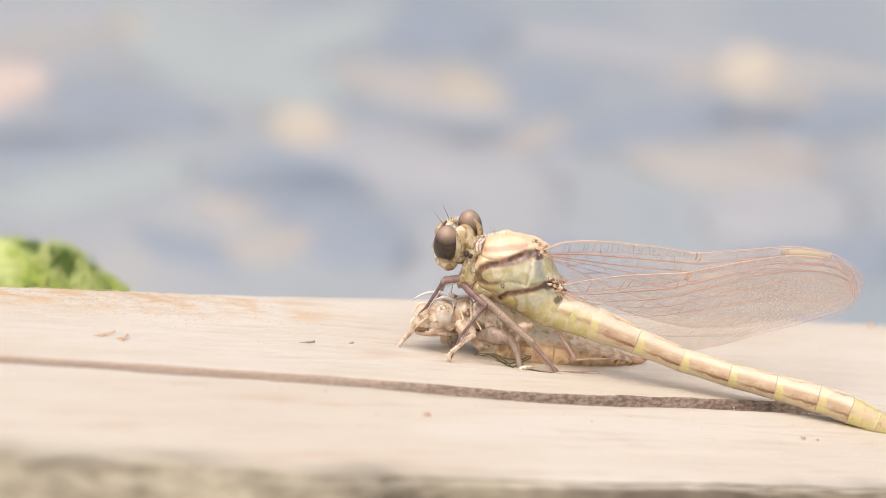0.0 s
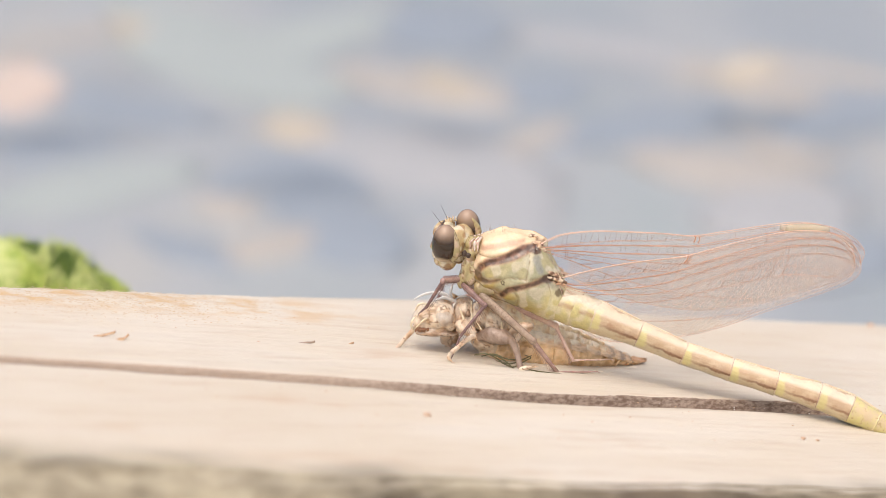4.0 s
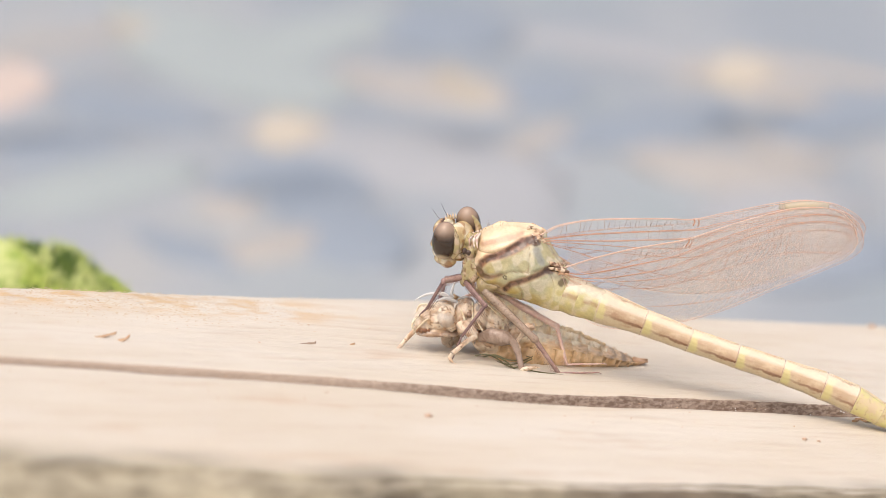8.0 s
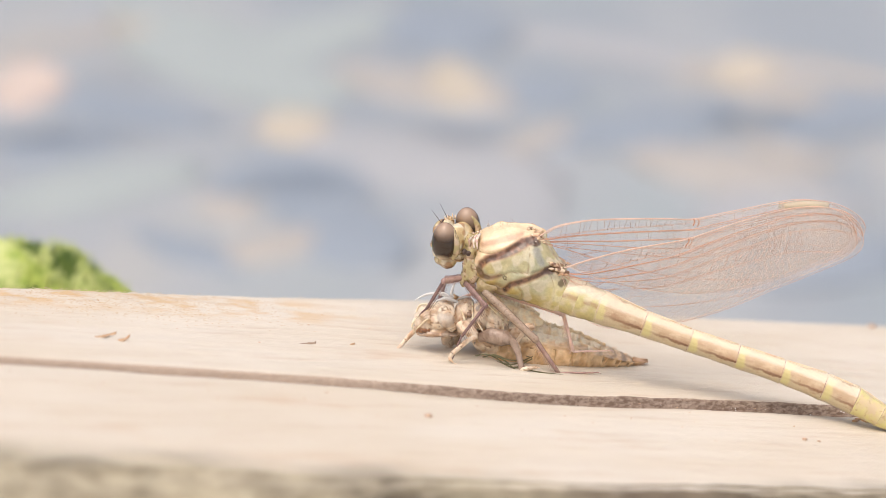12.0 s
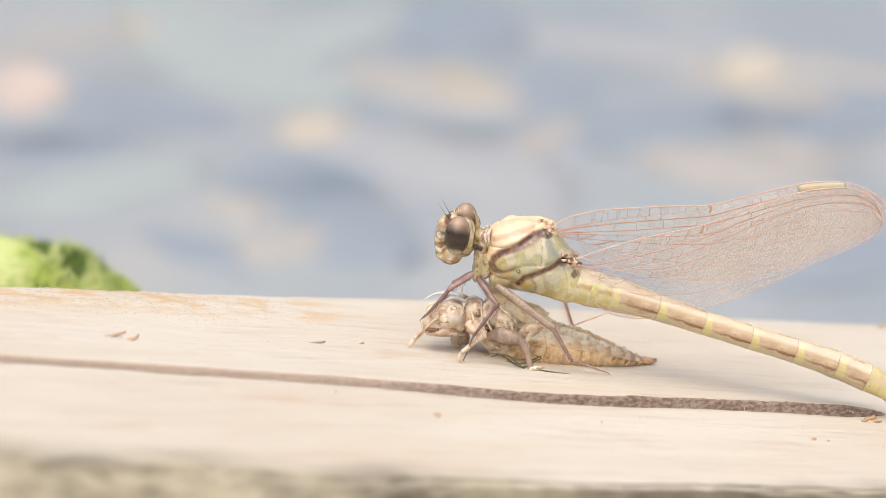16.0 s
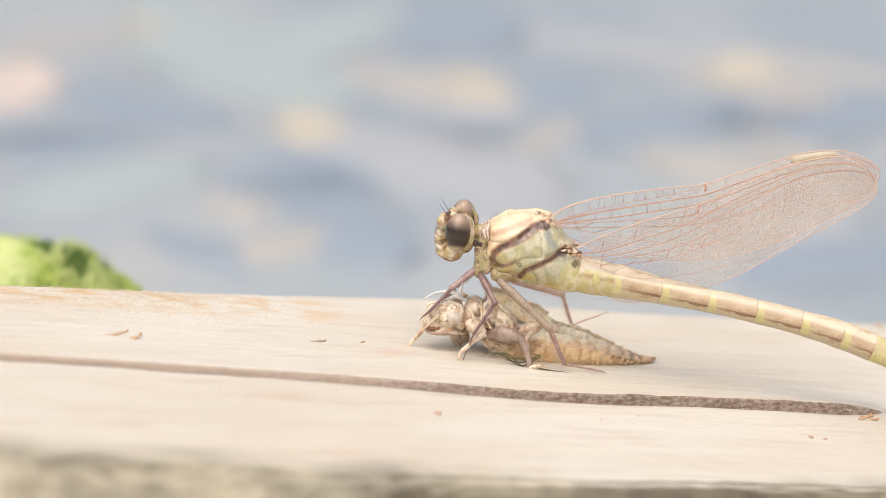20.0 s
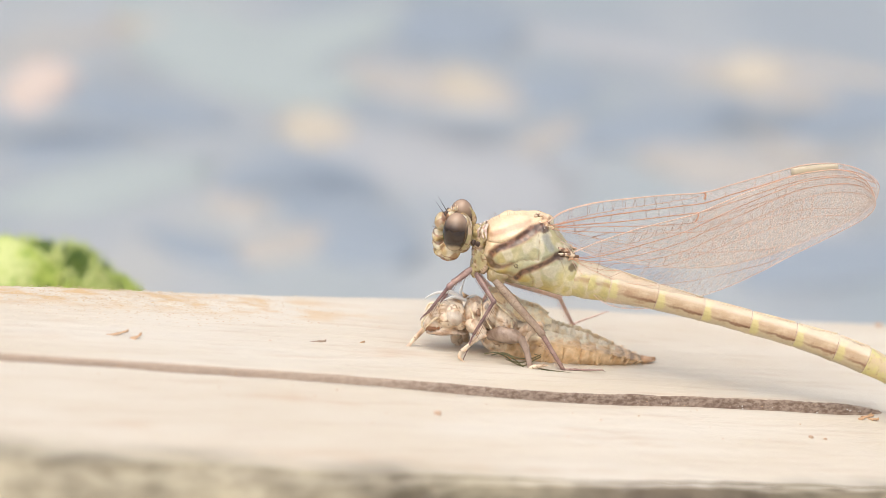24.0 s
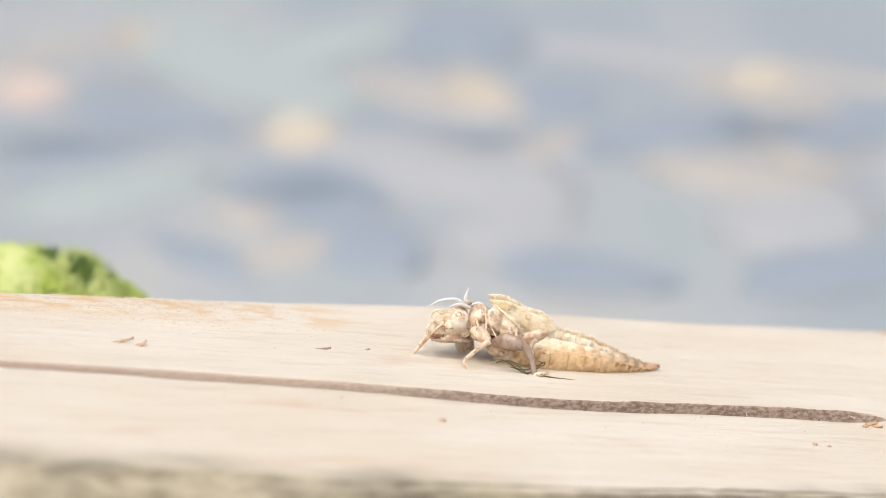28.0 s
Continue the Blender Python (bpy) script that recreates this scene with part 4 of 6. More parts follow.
for k, (p, turn) in enumerate((((42.66, 2.17), 5), ((43.14, 1.6), -25), ((41.99, 1.17), 30), ((43.08, 3.03), 70))):
    splinter(p, 1.3 - 0.15 * k, 0.2, turn, "dry brown seed scale beside the split in the plank", FLAKE)
for p, r, seed in (((-16.93, -2.96), 0.18, 1.0), ((-7.68, 2.09), 0.12, 2.0), ((-0.47, -20.13), 0.42, 3.0), ((-9.64, 0.41), 0.08, 4.0), ((-12.6, 1.36), 0.08, 5.0), ((21.5, 1.11), 0.14, 6.0), ((11.93, -4.41), 0.1, 7.0), ((35.47, -8.65), 0.3, 8.0), ((-19.95, 2.14), 0.1, 9.0), ((-27.15, 1.11), 0.12, 10.0), ((51.16, 47.56), 0.5, 11.0), ((36.87, -8.49), 0.22, 12.0), ((-21.92, 2.08), 0.1, 13.0), ((-36.06, 5.12), 0.14, 14.0)):
    crumb(p, (r, r * 0.8, r * 0.5), SPECK, "crumb", "tiny brown crumb of bark on the plank", "crumb", seed)


def sawdust():
    """Loose pale fibres on the worn corner of the plank."""
    rnd = random.Random(11)
    bm = bmesh.new()
    for i in range(1500):
        x = rnd.gauss(-31, 8)
        y = 17.5 + 0.42 * x + rnd.gauss(0, 3.5)
        if y > back_y(x) - 0.6:
            continue
        p = on_top(x, y) + Vector((0, 0, 0.02))
        a = rnd.gauss(0, 0.5)
        d = Vector((math.cos(a), math.sin(a), rnd.uniform(-0.05, 0.2))) * rnd.uniform(0.08, 0.3)
        w = Vector((-d.y, d.x, 0)).normalized() * 0.03
        vs = [bm.verts.new(q) for q in (p - d - w, p + d, p - d + w, p + Vector((0, 0, 0.05)))]
        for f in ((0, 1, 3), (1, 2, 3), (2, 0, 3)):
            bm.faces.new([vs[j] for j in f])
    m = mottled("yellow wood fibre", (0.62, 0.50, 0.34), (0.52, 0.38, 0.23), (0.68, 0.57, 0.42), 1.0, 0.7, 0.0)
    tagged(part("wood_fibres", bm, m), "loose yellowish wood fibres on the worn plank", "wood fibres", kind="stuff")


sawdust()


def grit():
    """Specks of bark and dirt caught in the grain."""
    rnd = random.Random(17)
    bm = bmesh.new()
    for i in range(150):
        x = rnd.uniform(-42, 46)
        y = rnd.uniform(crack_y(x) - 14, back_y(x) - 1)
        r = rnd.uniform(0.03, 0.09)
        p = on_top(x, y) + Vector((0, 0, r * 0.4))
        ball(bm, p, (r * rnd.uniform(1, 2.2), r, r * 0.6), Matrix.Rotation(rnd.uniform(0, 3), 4, "Z"), 6, 4)
    tagged(part("grit", bm, FLAKE), "tiny brown specks caught in the grain of the plank", "grit", kind="stuff")


def split_specks():
    """White specks of lichen on the walls of the split."""
    rnd = random.Random(23)
    bm = bmesh.new()
    for i in range(16):
        x = 43 * rnd.random() ** 0.6
        r = rnd.uniform(0.03, 0.085)
        p = Vector((x, crack_y(x) + rnd.uniform(0.3, 0.95), slope(x) - rnd.uniform(0.0, 0.5)))
        ball(bm, p, (r * rnd.uniform(1, 1.8), r, r * 0.8), Matrix.Rotation(rnd.uniform(0, 3), 4, "Z"), 6, 4)
    tagged(part("lichen_specks", bm, SPECK_GREY), "tiny white lichen specks on the walls of the split", "lichen", kind="stuff")


grit()
split_specks()


# ---- the dragonfly: built round its thorax, facing -x ----
HOME = Vector((8.27, 5.0, 11.44))
dragonfly = thing("dragonfly", HOME, "freshly emerged pale yellow-green dragonfly standing on its empty nymph skin", "dragonfly")

# thorax: pale plates parted by brown stripes and seams
STRIPES = [
    ([(1.6, 2.29), (0.67, 1.95), (-0.4, 1.14), (-1.48, 0.51), (-2.58, 0.04), (-3.2, -0.57)], (0.36, 0.46, 0.46, 0.36, 0.30, 0.28), 1.0),
    ([(-3.2, -0.57), (-3.42, -1.22), (-3.05, -1.85), (-2.18, -1.95), (-1.2, -1.5)], (0.28, 0.32, 0.28, 0.2, 0.08), 0.7),
    ([(3.7, -0.35), (2.7, -0.95), (1.3, -1.68), (-0.1, -2.35), (-0.6, -3.0)], (0.3, 0.24, 0.24, 0.27, 0.3), 0.95),
]
SEAMS = [
    [(-1.2, -1.5), (-0.26, -1.01), (1.43, -0.92), (3.0, -0.5)],
    [(-3.6, 0.5), (-2.4, 0.55), (-1.3, 1.05)],
    [(1.22, 2.0), (1.5, 0.6), (1.43, -0.92)],
    [(3.6, -0.8), (4.1, -1.9), (4.38, -2.94), (4.19, -4.4)],
    [(-0.86, -3.07), (-2.4, -2.85), (-3.3, -2.3)],
    [(0.4, -2.3), (1.0, -3.0), (1.2, -4.2)],
]
SHOULDER = [(-3.3, 1.25), (-2.38, 1.62), (-1.01, 2.12), (0.4, 2.6)]
ROOTS = [(2.0, 2.5), (4.3, -0.4)]
BLOTS = [((1.9, 2.0), 0.36, 1.0), ((3.55, -0.5), 0.5, 0.95), ((4.4, -0.55), 0.22, 1.0), ((4.95, -1.75), 0.4, 0.8), ((-0.6, -3.1), 0.2, 1.0), ((-2.75, -2.75), 0.14, 1.0), ((1.05, 3.1), 0.16, 0.7)]


def thorax_tone(p):
    x, z = p.x, p.z
    wob = 0.07 * fold(p, 0.8) + 0.03 * fold(p, 0.3)
    # grey-green plates between the stripes, cream above them, yellow below
    c = tint((0.64, 0.54, 0.20), (0.63, 0.60, 0.37), ease(z + 0.45 * x + 0.5 * fold(p, 1.4), -3.4, -1.2))
    c = tint(c, (0.50, 0.53, 0.38), 0.6 * ease(fold(p, 1.6, 3.0), -0.1, 0.3) * ease(z, 1.4, 0.2))
    c = tint(c, (0.80, 0.77, 0.60), 0.65 * ease(fold(p, 1.2, 11.0), 0.05, 0.2))
    c = tint(c, (0.80, 0.66, 0.46), ease(z - 0.55 * x + 0.15 * fold(p, 0.7), 1.05, 1.6))
    c = tint(c, (0.42, 0.27, 0.13), 0.7 * ease(z + 0.4 * fold(p, 0.8, 5.0), -2.3, -3.0) * ease(x, -0.2, -1.4))
    # pinkish shoulder band between two cream ridges
    d, u = near_line(x, z, SHOULDER)
    c = tint(c, (0.54, 0.36, 0.24), 0.85 * ease(0.44 - d + wob, 0.0, 0.35))
    d, u = near_line(x, z - 0.55, STRIPES[0][0])
    c = tint(c, (0.72, 0.65, 0.43), 0.8 * ease(0.2 - d + wob, 0.0, 0.2))
    # blue-grey skin before the hind wing's root
    c = tint(c, (0.45, 0.47, 0.43), 0.8 * ease(0.55 - near_line(x, z, [(2.05, 1.3), (2.7, 0.2)])[0] + 2 * wob, 0.0, 0.4))
    c = tint(c, (0.46, 0.44, 0.37), 0.7 * ease(0.5 - near_line(x, z, [(3.9, -1.1), (4.5, -1.3)])[0] + 2 * wob, 0.0, 0.4))
    for r in ROOTS:
        k = math.hypot(x - r[0], (z - r[1]) * 1.2)
        c = tint(c, (0.60, 0.42, 0.26), 0.8 * ease(0.8 - k + 2 * wob, 0.0, 0.4))
        c = tint(c, (0.30, 0.15, 0.07), 0.7 * ease(fold(p, 0.38, 4.0), 0.15, 0.35) * ease(0.8 - k, 0.0, 0.3))
    for line in SEAMS:
        d, u = near_line(x, z, line)
        c = tint(c, (0.34, 0.23, 0.11), 0.65 * ease(0.07 - d + 0.3 * wob, 0.0, 0.08))
    for line, w, deep in STRIPES:
        d, u = near_line(x, z, line)
        k = float(np.interp(u, np.linspace(0, 1, len(w)), w)) + 0.6 * wob
        c = tint(c, (0.50, 0.31, 0.17), 0.75 * deep * ease(k + 0.22 - d + 0.5 * wob, 0.0, 0.22))
        core = tint((0.09, 0.043, 0.026), (0.25, 0.13, 0.085), ease(fold(p, 0.45, 3.0) + 0.3 * (u - 0.4), 0.0, 0.4))
        c = tint(c, core, 0.9 * deep * ease(k - d, -0.08, 0.12))
    k = math.hypot((x + 0.73) * 1.2, z + 1.65)
    c = tint(c, (0.08, 0.045, 0.02), 0.9 * ease(0.09 - abs(k - 0.18), 0.0, 0.05))
    c = tuple(k ** 1.15 * w * (0.82 + 0.12 * ease(z - 0.55 * x, 0.6, 1.6) + 0.12 * fold(p, 1.0, 31.0)) for k, w in zip(c, (1.07, 1.0, 0.96)))
    c = tint(c, tint((0.62, 0.53, 0.22), (0.70, 0.62, 0.36), ease(fold(p, 0.8, 41.0), -0.2, 0.3)), 0.9 * ease(x - 0.5 * z + 0.5 * fold(p, 1.2, 12.0), 4.2, 6.0) * ease(z, -0.6, -1.6))
    for q, r, deep in BLOTS:
        c = tint(c, (0.085, 0.045, 0.025), 0.92 * deep * ease(r - math.hypot((x - q[0]) * 0.8, z - q[1]) + 1.2 * wob + 0.1 * fold(p, 0.25, 9.0), -0.05, 0.12))
    return c


bm = bmesh.new()
loft(bm, [(-3.85, -2.1, 1.5, 1.5), (-3.5, -2.75, 2.2, 2.15), (-2.8, -3.3, 2.7, 2.6), (-1.65, -3.75, 3.15, 2.9), (0.05, -4.15, 3.25, 3.0), (1.75, -4.5, 3.15, 2.9), (2.65, -4.7, 2.55, 2.65), (3.5, -4.92, 1.3, 2.4), (4.5, -5.1, 0.05, 2.15), (5.3, -4.9, -0.9, 1.75), (5.9, -4.4, -2.0, 1.1), (6.1, -3.8, -2.9, 0.4)], 220, 140)
bm.normal_update()
for v in bm.verts:
    x, z = v.co.x, v.co.z
    h = 0.07 * fold(v.co, 1.5) + 0.03 * fold(v.co, 0.55) + 0.012 * fold(v.co, 0.2)
    for line in SEAMS:
        h -= 0.10 * math.exp(-(near_line(x, z, line)[0] / 0.14) ** 2)
    for line, w, deep in STRIPES:
        d = near_line(x, z, line)[0]
        h -= 0.10 * math.exp(-(d / 0.28) ** 2) - 0.06 * math.exp(-((d - 0.55) / 0.3) ** 2)
    for r in ROOTS:
        k = math.exp(-(math.hypot(x - r[0], z - r[1]) / 0.7) ** 2)
        h += k * (0.35 * fold(v.co, 0.45, 5.0) + 0.05)
    back = math.exp(-(v.co.y / 0.35) ** 2) * (1 if z > 0 else 0)
    h += back * (0.16 + 0.2 * fold(v.co, 0.9, 9.0))
    v.co += v.normal * h
thorax = part("thorax", bm, PAINTED, dragonfly, "pale green-yellow thorax with brown side stripes", tone=thorax_tone)


def root_tone(p):
    c = tint((0.72, 0.56, 0.38), (0.62, 0.38, 0.22), ease(fold(p, 0.6, 8.0), -0.1, 0.3))
    return tint(c, (0.15, 0.07, 0.035), 0.95 * ease(fold(p, 0.35, 2.0), 0.0, 0.2))


# knobbly wing roots: small plates with tendons running into the wings
for pts, radii in (
    ([(0.9, -0.95, 3.0), (1.3, -0.8, 3.2), (1.75, -0.75, 3.1)], (0.08, 0.16, 0.1)),
    ([(1.0, -1.6, 2.5), (1.6, -1.45, 2.6), (2.4, -1.4, 2.5)], (0.08, 0.2, 0.12)),
    ([(1.3, -1.95, 2.0), (1.95, -1.75, 2.1), (2.7, -1.4, 2.2)], (0.08, 0.18, 0.09)),
    ([(2.3, -1.85, 1.5), (2.5, -1.55, 1.9), (2.9, -1.4, 2.1)], (0.06, 0.12, 0.08)),
    ([(3.1, -2.0, 0.2), (3.9, -1.9, 0.0), (5.0, -1.85, -0.35)], (0.08, 0.2, 0.12)),
    ([(3.4, -2.1, -0.4), (4.4, -1.95, -0.45), (5.5, -1.9, -0.6)], (0.1, 0.22, 0.12)),
    ([(4.3, -1.85, -1.1), (4.75, -1.85, -0.8), (5.4, -1.9, -0.85)], (0.08, 0.16, 0.1)),
):
    for side in (1, -1):
        bm = bmesh.new()
        tube(bm, [(p[0], p[1] * -side, p[2]) for p in pts], radii, 14, 0.8, n=22)
        crumple(bm, 0.07, 0.35, pts[0][0])
        crumple(bm, 0.02, 0.14, pts[0][2])
        part("wing_root", bm, PAINTED, thorax, "lumpy cream and brown wing root", tone=root_tone)
bm = bmesh.new()
rnd = random.Random(2)
for k in range(44):
    t = rnd.random()
    a = Vector((-3.6 + 3.2 * t, rnd.uniform(-0.9, 0.9), 2.1 + 1.05 * t ** 0.5))
    cone(bm, a, a + Vector((rnd.uniform(-0.3, 0.05), rnd.uniform(-0.2, 0.2), rnd.uniform(0.3, 0.75))), 0.012)
part("hairs", bm, LEG_GREY, thorax, "fine dark hairs")


def pale_tone(p):
    c = tint((0.58, 0.49, 0.27), (0.74, 0.58, 0.42), ease(fold(p, 0.7, 4.0), -0.1, 0.35))
    c = tint(c, (0.30, 0.17, 0.08), 0.75 * ease(0.10 - abs(fold(p, 0.8, 7.0)), 0.0, 0.07))
    return tuple(k ** 1.25 * 0.88 for k in c)


# collar between head and thorax, hip plates below: each a group of smooth swellings
for name, mid, shapes, label in (
    ("collar", (-4.4, 0, 0.6), [((-4.65, 0, 1.1), (0.6, 1.35, 0.75)), ((-4.45, 0, 0.1), (0.75, 1.65, 1.0)), ((-4.0, 0, 0.9), (0.5, 1.8, 1.1)), ((-5.0, 0, 0.3), (0.45, 0.9, 0.7))], "pinkish cream collar"),
    ("front_hip", (-4.35, 0, -1.6), [((-4.55, -0.7, -1.3), (0.62, 0.9, 1.3)), ((-4.55, 0.7, -1.3), (0.62, 0.9, 1.3)), ((-4.75, -0.95, -2.6), (0.5, 0.55, 0.9)), ((-4.75, 0.95, -2.6), (0.5, 0.55, 0.9)), ((-3.8, 0, -1.3), (0.75, 1.7, 1.2)), ((-3.95, -1.1, -2.3), (0.5, 0.6, 0.75)), ((-3.95, 1.1, -2.3), (0.5, 0.6, 0.75))], "yellow-green front hip plates"),
    ("rear_hip", (-2.3, 0, -2.9), [((-3.0, -1.2, -3.0), (0.6, 0.7, 0.75)), ((-3.0, 1.2, -3.0), (0.6, 0.7, 0.75)), ((-2.0, 0, -2.9), (1.3, 2.0, 0.85)), ((-2.35, -1.1, -3.6), (0.6, 0.65, 0.6)), ((-2.35, 1.1, -3.6), (0.6, 0.65, 0.6)), ((-1.0, 0, -3.3), (1.0, 1.6, 0.6))], "olive-brown rear hip plates"),
):
    bm = bmesh.new()
    lobes(bm, mid, shapes, 72, 52, 12.0)
    crumple(bm, 0.10, 0.7, 5.0)
    crumple(bm, 0.04, 0.25, 2.0)
    part(name, bm, PAINTED, dragonfly, label, tone=(lambda p: tint(pale_tone(p), (0.42, 0.31, 0.15), 0.55)) if name == "rear_hip" else pale_tone)
for side in (1, -1):
    for at, r in (((-5.05, -1.5, 0.25), 0.3), ((-4.62, -1.72, 0.2), 0.27)):
        bm = bmesh.new()
        ball(bm, (at[0], -at[1] * side, at[2]), (r, 0.14, r * 1.05), None, 14, 10)
        crumple(bm, 0.09, 0.3, r)
        part("collar_spot", bm, DARK, dragonfly, "dark brown collar spot")

# pale folds of the neck skin between collar and thorax
for side in (1, -1):
    for a, b, c, r in (((-3.7, -0.7, 2.05), (-3.95, -1.6, 1.6), (-3.75, -2.0, 0.75), 0.2), ((-4.0, -0.7, 1.95), (-4.25, -1.5, 1.5), (-4.1, -1.85, 0.8), 0.17), ((-4.4, -0.6, 1.75), (-4.65, -1.35, 1.45), (-4.6, -1.55, 0.95), 0.15)):
        bm = bmesh.new()
        tube(bm, [(p[0], -p[1] * side, p[2]) for p in (a, b, c)], (r * 0.5, r * 0.85, r * 0.3), 12, n=18)
        crumple(bm, 0.07, 0.3, r)
        part("neck_fold", bm, PAINTED, dragonfly, "pinkish white neck fold", tone=lambda p: tint((0.74, 0.62, 0.52), (0.54, 0.36, 0.28), ease(fold(p, 0.4, 3.0), 0.05, 0.35)))

# head, about the neck joint
NECK = Vector((-4.93, 0.0, -0.12))


def face_tone(p):
    c = tint((0.66, 0.48, 0.22), (0.84, 0.74, 0.52), ease(fold(p, 1.0, 1.0), -0.2, 0.3))
    c = tint(c, (0.42, 0.22, 0.09), 0.8 * ease(fold(p, 0.7, 6.0), 0.15, 0.4))
    # brown seams between the plates of the face, brown jaws below
    for z, w in ((1.35, 0.12), (0.55, 0.14), (-0.45, 0.09)):
        c = tint(c, (0.24, 0.095, 0.035), 0.85 * ease(w - abs(p.z - z + 0.3 * (p.x + 4.0) + 0.12 * fold(p, 0.8)), 0.0, 0.09))
    c = tint(c, (0.27, 0.11, 0.045), 0.85 * ease(-0.95 - p.z + 0.4 * fold(p, 0.4), 0.0, 0.35))
    c = tint(c, (0.36, 0.20, 0.10), 0.7 * ease(0.10 - abs(abs(p.y) - 1.0 + 0.2 * fold(p, 0.6, 3.0)), 0.0, 0.08) * ease(p.z, 1.3, 0.6))
    c = tuple(k * (0.84 + 0.2 * fold(p, 0.6, 13.0)) for k in c)
    return tint(c, (0.20, 0.075, 0.04), 0.85 * ease(0.5 - math.hypot(p.x + 2.75, p.z - 3.0), 0.0, 0.15))


bm = bmesh.new()
lobes(bm, (-2.0, 0, 1.0), [
    ((-1.3, 0, 1.3), (1.1, 2.2, 1.7)), ((-3.25, 0, 2.3), (0.72, 1.35, 0.85)), ((-3.55, 0, 1.0), (0.7, 1.75, 0.62)), ((-3.4, 0, 0.1), (0.82, 1.7, 0.75)), ((-3.3, 0, -0.7), (0.78, 1.5, 0.62)),
    ((-2.3, -1.15, -0.6), (0.95, 0.75, 0.85)), ((-2.3, 1.15, -0.6), (0.95, 0.75, 0.85)), ((-2.6, -0.55, -1.1), (0.7, 0.6, 0.45)), ((-2.6, 0.55, -1.1), (0.7, 0.6, 0.45)), ((-2.4, 0, 3.0), (0.5, 0.85, 0.55)),
    ((-1.2, 0, -0.2), (0.8, 1.4, 0.7))], 120, 90, 9.0)
crumple(bm, 0.05, 0.8, 2.0)
crumple(bm, 0.02, 0.2, 5.0)
head = part("head", bm, PAINTED, dragonfly, "yellow head with two large eyes", tone=face_tone)
head.location = NECK * MM
for y in (-1, 1):
    bm = bmesh.new()
    ball(bm, (0, 0, 0), (1.27, 1.3, 1.95), None, 48, 34)
    eye = part("eye", bm, EYE_SKIN, head, "large glossy brown compound eye")
    eye.location = Vector((-1.6, y * 2.15, 1.95)) * MM
    eye.rotation_euler = (radians(y * 10), radians(6), radians(y * 8))
    bm = bmesh.new()
    tube(bm, [(-0.75, y * 1.7, 3.2), (-0.35, y * 1.95, 2.1), (-0.5, y * 2.0, 0.9), (-1.1, y * 1.9, 0.0)], (0.15, 0.36, 0.38, 0.2), 16, n=24)
    crumple(bm, 0.06, 0.4, 1.0)
    part("cheek", bm, PAINTED, head, "cream rim behind the eye", tone=pale_tone)
    # jaw plates with toothed brown ends
    bm = bmesh.new()
    tube(bm, [(-1.7, y * 1.3, 0.1), (-2.3, y * 1.35, -0.8), (-2.75, y * 0.9, -1.45)], (0.3, 0.42, 0.16), 14, 0.7, n=18)
    crumple(bm, 0.06, 0.4, 3.0)
    part("mandible", bm, PAINTED, head, "yellow jaw with a brown tip", tone=lambda p: tint((0.62, 0.48, 0.24), (0.30, 0.14, 0.06), ease(p.z + 0.2 * fold(p, 0.3), -0.85, -1.2)))
for at in ((-2.6, -0.45, 3.35), (-2.85, 0, 3.15), (-2.6, 0.45, 3.35)):
    bm = bmesh.new()
    ball(bm, at, (0.19, 0.19, 0.19), None, 12, 8)
    part("ocellus", bm, DARK, head, "small dark simple eye")
bm = bmesh.new()
for k in range(5):
    a = Vector((-2.35 + 0.14 * k, -0.4 + 0.2 * k, 3.3))
    cone(bm, a, a + Vector((-0.1 + 0.05 * k, -0.02, 0.55 + 0.2 * (k % 2))), 0.14)
part("crest", bm, mottled("orange crest", (0.80, 0.56, 0.28), (0.85, 0.76, 0.62), (0.68, 0.34, 0.1), 0.5, 0.4, 0.02), head, "orange and white crest between the eyes")
for y in (-1, 1):
    bm = bmesh.new()
    tube(bm, [(-2.75, y * 0.55, 3.1), (-3.0, y * 0.62, 3.45), (-3.65, y * 0.8, 4.55)], (0.09, 0.03, 0.012), 6, n=10)
    part("antenna", bm, DARK, head, "short dark bristle feeler")
bm = bmesh.new()
for k in range(90):
    a = rnd.uniform(-1.4, 1.4)
    z = rnd.uniform(-1.4, 2.9)
    p = Vector((-4.05 + 0.2 * a * a + 0.11 * (z - 0.7) ** 2, a, z))
    cone(bm, p, p + Vector((rnd.uniform(-0.5, -0.2), rnd.uniform(-0.2, 0.2), rnd.uniform(-0.2, 0.25))), 0.011)
part("hairs", bm, BROWN, head, "fine face hairs")

# abdomen: ten rings, each about its own front joint
JOINTS = [(4.22, -3.1), (6.6, -3.45), (8.8, -4.0), (13.5, -5.15), (18.2, -6.25), (23.0, -7.35), (27.55, -8.45), (31.7, -9.65), (34.85, -10.8), (37.4, -12.1), (39.2, -13.1)]
RADII = [1.75, 1.9, 1.72, 1.32, 1.17, 1.18, 1.22, 1.4, 1.4, 1.15, 0.75]
SEGMENTS = []


def waist_tone(p):
    """Yellow waist rings, milky above, with brown clouds along the flank."""
    c = tint((0.58, 0.50, 0.21), (0.64, 0.55, 0.33), ease(fold(p, 0.9), -0.2, 0.3))
    c = tint(c, (0.70, 0.60, 0.46), 0.8 * ease(p.z + 0.3 * fold(p, 0.7, 6.0), 0.7, 1.3))
    return tint(c, (0.36, 0.20, 0.11), 0.75 * ease(0.42 - abs(p.z - 0.35 + 0.5 * fold(p, 0.9, 2.0)), 0.0, 0.4) * ease(p.x + 0.5 * fold(p, 0.6, 8.0), 0.5, 1.2))


